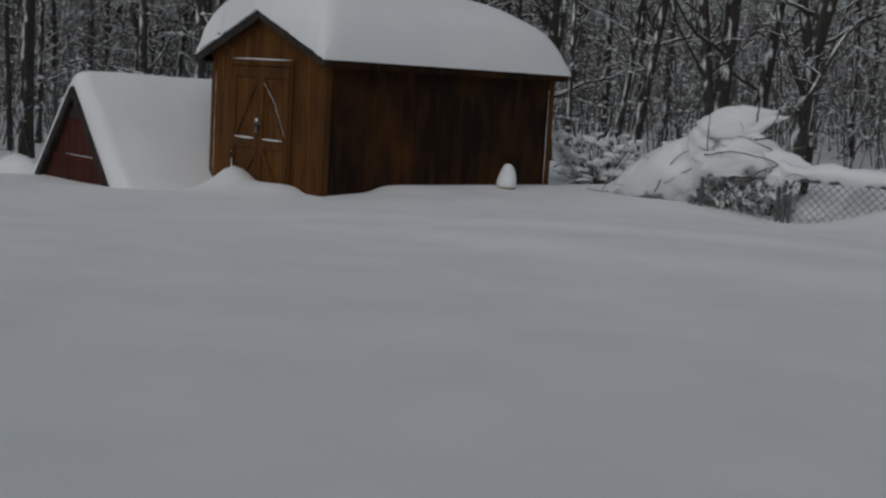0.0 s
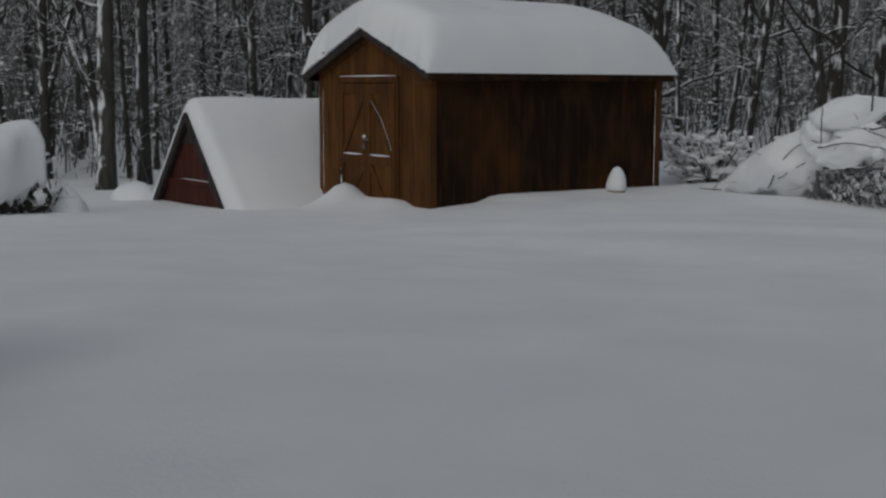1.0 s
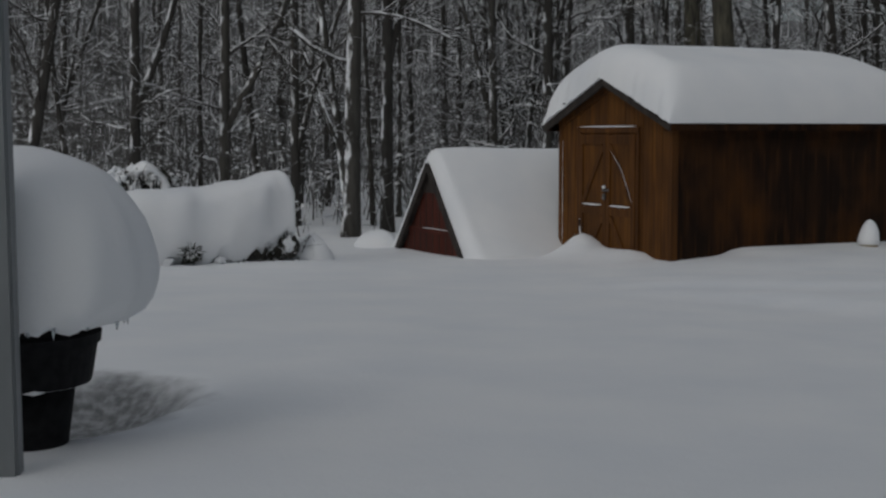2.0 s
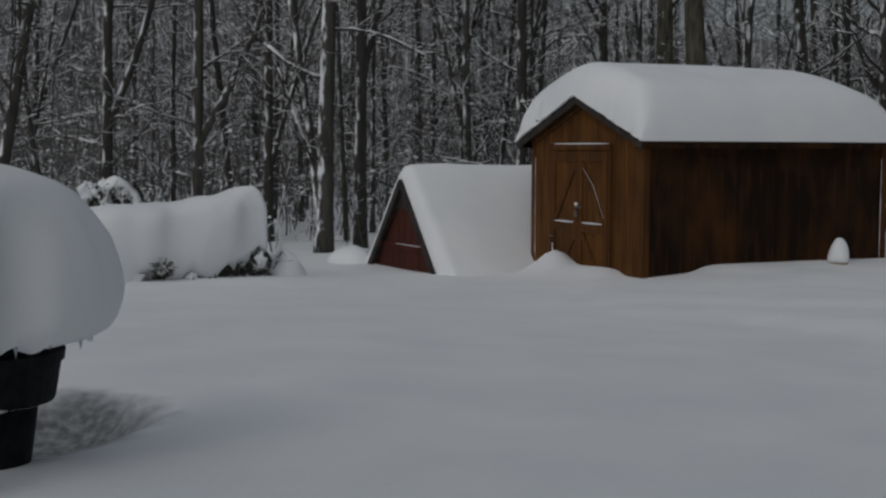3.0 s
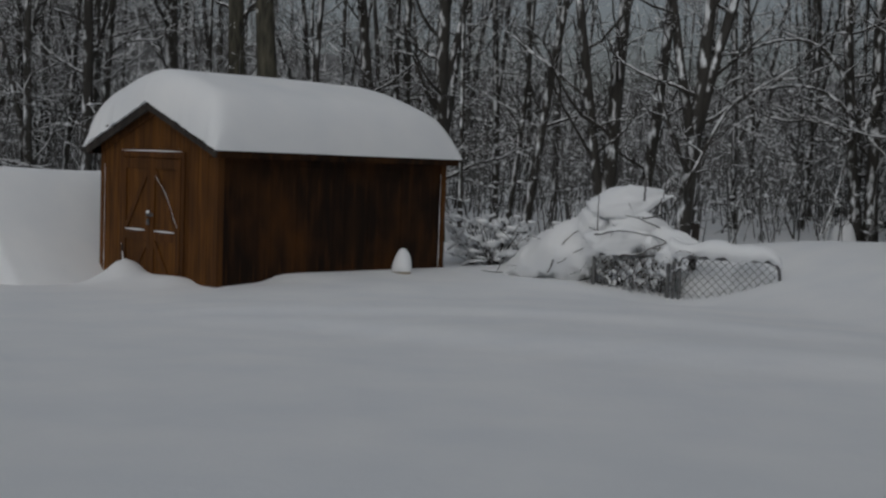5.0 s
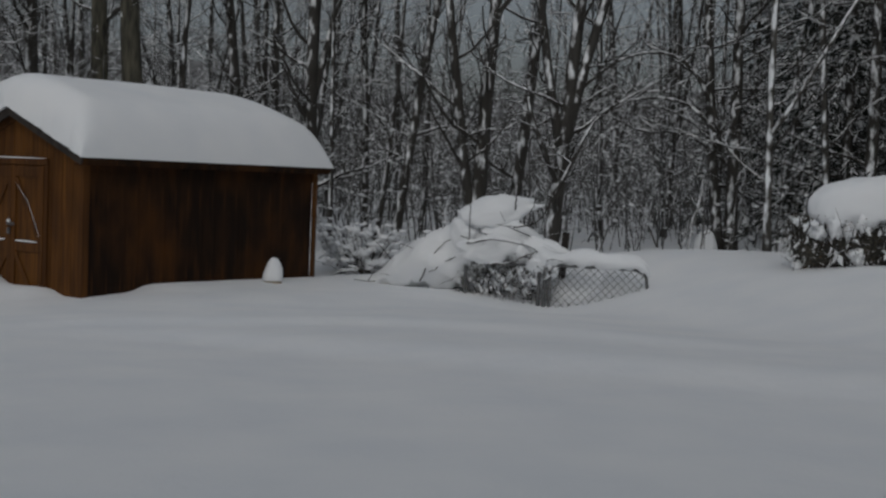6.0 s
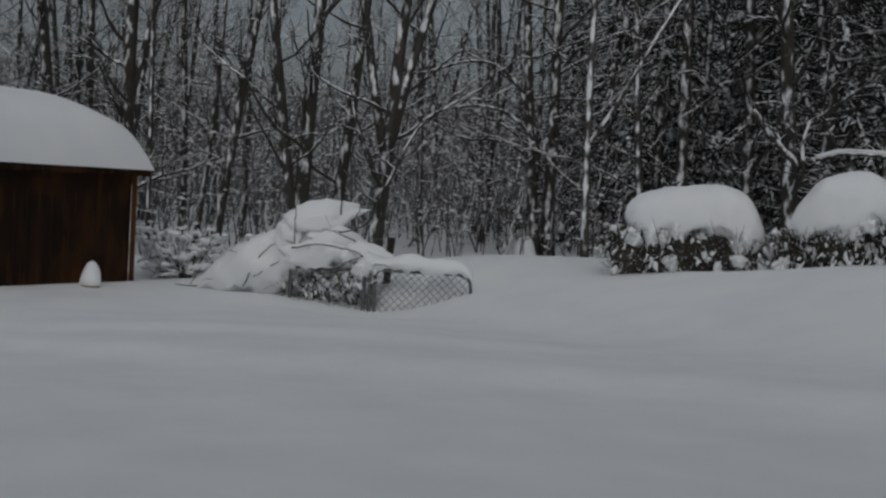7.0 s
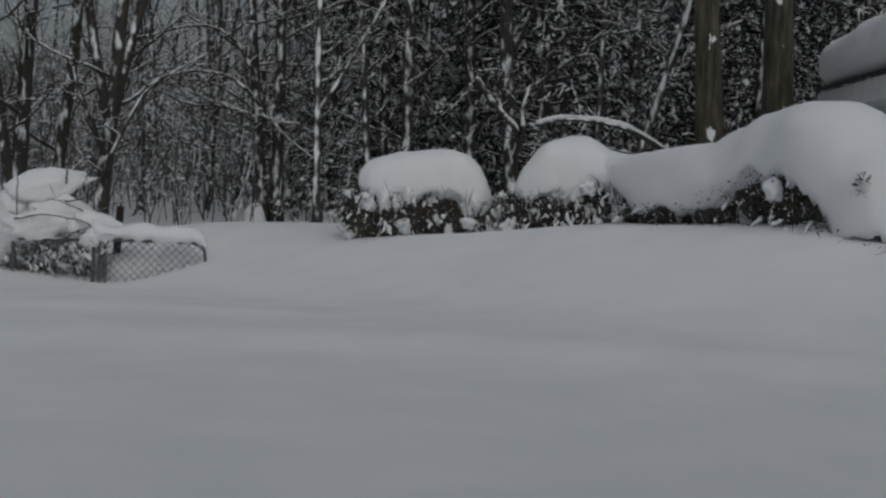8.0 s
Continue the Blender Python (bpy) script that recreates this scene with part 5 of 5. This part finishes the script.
    for k in range(900):
        t = rng.random()
        p = Vector((3.45 + 0.95 * t + rng.uniform(-.08, .08), 15.8 - 0.8 * t + rng.uniform(-.12, .2), rng.uniform(0.5, 1.05)))
        leaf.blade(p, (rng.uniform(-1, 1), rng.uniform(-1, 0.2), rng.uniform(-1, 0.3)), 0.016, rng.uniform(0.03, 0.07))
    tagged(part("foliage", leaf, bramble_mat, pile, "dead bramble leaves"), kind="stuff")
    clot = Shape()
    for k in range(26):
        t = rng.random()
        clot.droop((3.45 + 1.0 * t, 15.75 - 0.82 * t + rng.uniform(-.06, .12), rng.uniform(0.62, 1.12)), (rng.uniform(-1, 1), rng.uniform(-1, 0.2), -0.5), rng.uniform(0.06, 0.18), rng.uniform(0.008, 0.03), rng)
    tagged(part("snow_dusting", clot, snow_fresh, pile, "", True), kind="stuff")


build_brush_pile()


def build_small_things():
    # marker by the shed wall, with a tall cap of snow
    stump = thing("wooden_stump", pose(1.12, 16.12, 0.335), "small pale stump against the shed under a pointed cap of snow", "stump")
    part("block", Shape().lathe([(0.10, 0), (0.115, 0.02), (0.118, 0.235), (0.10, 0.25)], sides=18), pale_wood, stump)
    cap = part("stump_snow", Shape().lathe([(0.09, 0.0), (0.137, 0.0), (0.135, 0.06), (0.115, 0.14), (0.085, 0.205), (0.05, 0.25), (0.015, 0.268)], sides=24,
                                           wobble=lambda q: q * (1 + 0.05 * noise.noise(q * 9)) + Vector((0.015 * q.z * 4, 0, 0))), snow_fresh, None, "", True)
    cap.matrix_world = pose(1.12, 16.12, 0.570) @ Matrix.Diagonal((0.95, 0.95, 1.1, 1))
    tagged(cap, "pointed cap of snow on the stump", "snow")
    s = SHED @ Vector((-0.2, 1.62, 0))
    stick = thing("garden_stake", pose(s.x, s.y, 0), "thin stake sticking out of the drift, crusted with snow", "stake")
    part("shaft", Shape().tube([(0, 0, 0.3), (-0.03, 0.02, 0.84)], [0.01, 0.008], 6), dark_board, stick)
    part("snow_crust", Shape().tube([(-0.012, 0.006, 0.6), (-0.022, 0.014, 0.73), (-0.032, 0.02, 0.85)], [0.012, 0.007, 0.004], 6), snow_fresh, stick)
    # low mounds before the wood
    for x, y, z, r in ((7.2, 17.4, 0.78, (0.32, 0.32, 0.26)), (8.5, 19.6, 0.75, (0.24, 0.22, 0.50)), (-5.35, 14.3, 0.42, (0.24, 0.22, 0.28)), (-5.6, 17.6, 0.24, (0.34, 0.3, 0.26)), (10.4, 20.6, 0.6, (0.4, 0.4, 0.5)), (8.72, 7.62, 1.40, (0.36, 0.48, 0.30))):
        ob = part("snow_mound", Shape().lump((0, 0, 0), r, x, 0.22, 1.3, None, 3), snow_fresh, None, "", True)
        ob.matrix_world = pose(x, y, z)
        tagged(ob, "low rounded mound of snow over something buried", "snow mound", "mounds of snow")
    # stakes in the hedge
    for x, y, a, b in ((7.0, 13.02, 1.0, 1.73), (8.48, 11.75, 1.1, 1.80), (9.12, 10.55, 1.3, 1.85)):
        st = thing("fence_stake", pose(x, y, 0), "thin dark fence stake at the hedge", "stake", "stakes of the hedge")
        part("shaft", Shape().tube([(0, 0, a), (0.005, 0, b)], [0.018, 0.016], 8), dark_board, st)
        part("snow_tip", Shape().lump((0.005, 0, b + 0.012), (0.028, 0.028, 0.025), x), snow_fresh, st, "", True)
    random.seed(8)
    # dark needle tufts; the first two stand in for shaded hollows in the snow
    for x, y, z, a, b in ((8.20, 6.93, 1.94, 0.06, 0.12), (-5.57, 13.86, 0.86, 0.12, 0.16), (-6.12, 12.62, 0.62, 0.12, 0.09), (-5.75, 13.75, 0.62, 0.15, 0.12)):
        tuft = Shape()
        for k in range(420):
            d = Vector((random.uniform(-1, 1), random.uniform(-1, 1), random.uniform(-1, 1))).normalized()
            tuft.blade(Vector((d.x * a, d.y * a, d.z * b)) * random.uniform(0.3, 1), d + Vector((0, 0, -0.5)), 0.010, random.uniform(0.03, 0.07))
        ob = thing("evergreen_sprig", pose(x, y, z), "dark evergreen tuft in the snow, in part standing in for shaded hollows", "sprig", "sprigs in the snow")
        tagged(part("foliage", tuft, leaf_mat, ob), kind="stuff")
        part("stem", Shape().tube([(0, 0.12, -0.1), (0, 0.02, 0), (0, -0.05, 0.03)], [0.01, 0.008, 0.004], 5), twig_mat, ob)
    # low snowy bushes between shed and brush pile
    rng = random.Random(41)
    for k in range(9):
        x, y = 2.2 + rng.uniform(-.3, 1.5), 18.6 + rng.uniform(-.7, 1.2)
        bush = thing("low_bush", pose(x, y, ground_z(x, y)), "low twiggy bush clotted with snow", "bush", "low bushes by the shed")
        wd, cl = Shape(), Shape()
        for j in range(26):
            w = rng.uniform(0, 6.283)
            pts, last = wander(rng, (0, 0, -0.05), (math.cos(w) * 0.7, math.sin(w) * 0.7, 1), rng.uniform(0.4, 1.0), 4, 0.25, -0.03)
            wd.tube(pts, taper(0.008, 5, 0.3), 4, False)
            q = rng.uniform(0.03, 0.10)
            cl.lump(pts[rng.randint(2, 4)], (q * 1.0, q * 0.8, q * 0.5), j * 2.2, 0.7, 2.0, None, 2)
            cl.droop(pts[rng.randint(1, 3)], last, rng.uniform(0.1, 0.3), rng.uniform(0.01, 0.03), rng)
        tagged(part("brushwood", wd, twig_mat, bush), kind="stuff")
        tagged(part("snow_dusting", cl, snow_fresh, bush, "", True), kind="stuff")


pale_wood = wood_material("pale cut wood", (0.22, 0.17, 0.10), (0.34, 0.27, 0.17), (0.42, 0.35, 0.24))
build_small_things()


# ---------------------------------------------------------------- neighbouring house
def build_neighbour():
    a, b = Vector((14.8, 13.1, 0)), Vector((10.4, 7.3, 0))
    u = (b - a).normalized()
    yaw = math.degrees(math.atan2(u.y, u.x))
    m = pose(a.x, a.y, 0, 0, 0, yaw)                # x along the eave towards the yard, y away from it
    house = thing("house", m, "low house with pale green siding and a thickly snowed roof", "house")
    eave, length, out = 3.37, 7.2, 1.0
    s_ = 1
    wall = part("wall", Shape().box(0.35, 0.45 * s_, 0, length, 4.6 * s_, eave - 0.12), siding_mat, house)
    board = Shape().box(0.34, 0.425, 0, length, 0.455, 0.145).mesh("clapboard", siding_mat)
    for k in range(22):
        o = new("clapboard", board)
        o.parent, o.location, o.rotation_euler = wall, (0, 0, 0.05 + k * 0.145), (radians(3), 0, 0)
    part("soffit", Shape().box(0, 0.0, eave - 0.30, length, 0.5, eave - 0.28), paint_mat, house)
    part("fascia", Shape().box(0, -0.025, eave - 0.30, length, 0.0, eave - 0.01), paint_mat, house, "white painted fascia")
    rf = Shape().add([(x, y, z + h) for h in (0, 0.06) for x in (-0.05, length) for y, z in ((-0.06, eave), (2.6, eave + 1.0))],
                     [(0, 1, 3, 2), (4, 6, 7, 5), (0, 4, 5, 1), (2, 3, 7, 6), (1, 5, 7, 3), (0, 2, 6, 4)])
    part("roof", rf, shingle_mat, house)
    snow = snow_roll([(-0.05, 0.92, eave - 0.1, eave + 0.78, 1.0), (0.5, 1.0, eave - 0.1, eave + 1.02, 1.12), (3.5, 1.05, eave - 0.1, eave + 1.12, 1.16), (7.2, 1.05, eave - 0.1, eave + 1.12, 1.16)], 8, 60, 44, 0.02, 2.0, 0.8)
    snow.lump((3.8, 1.7, eave + 0.95), (4.0, 1.4, 0.65), 4, 0.05, 1, None, 3)
    lie = [eave + 0.05 + 0.376 * max(0.0, y) for x, y, z in snow.v]                # the slope that it lies on
    snow.v = [(x, max(y, -0.10), q if z < q + 0.06 else z) for (x, y, z), q in zip(snow.v, lie)]
    ob = part("house_snow", snow, snow_fresh, None, "", True)
    ob.matrix_world = m
    tagged(ob, "deep snow on the roof of the house", "snow")


build_neighbour()
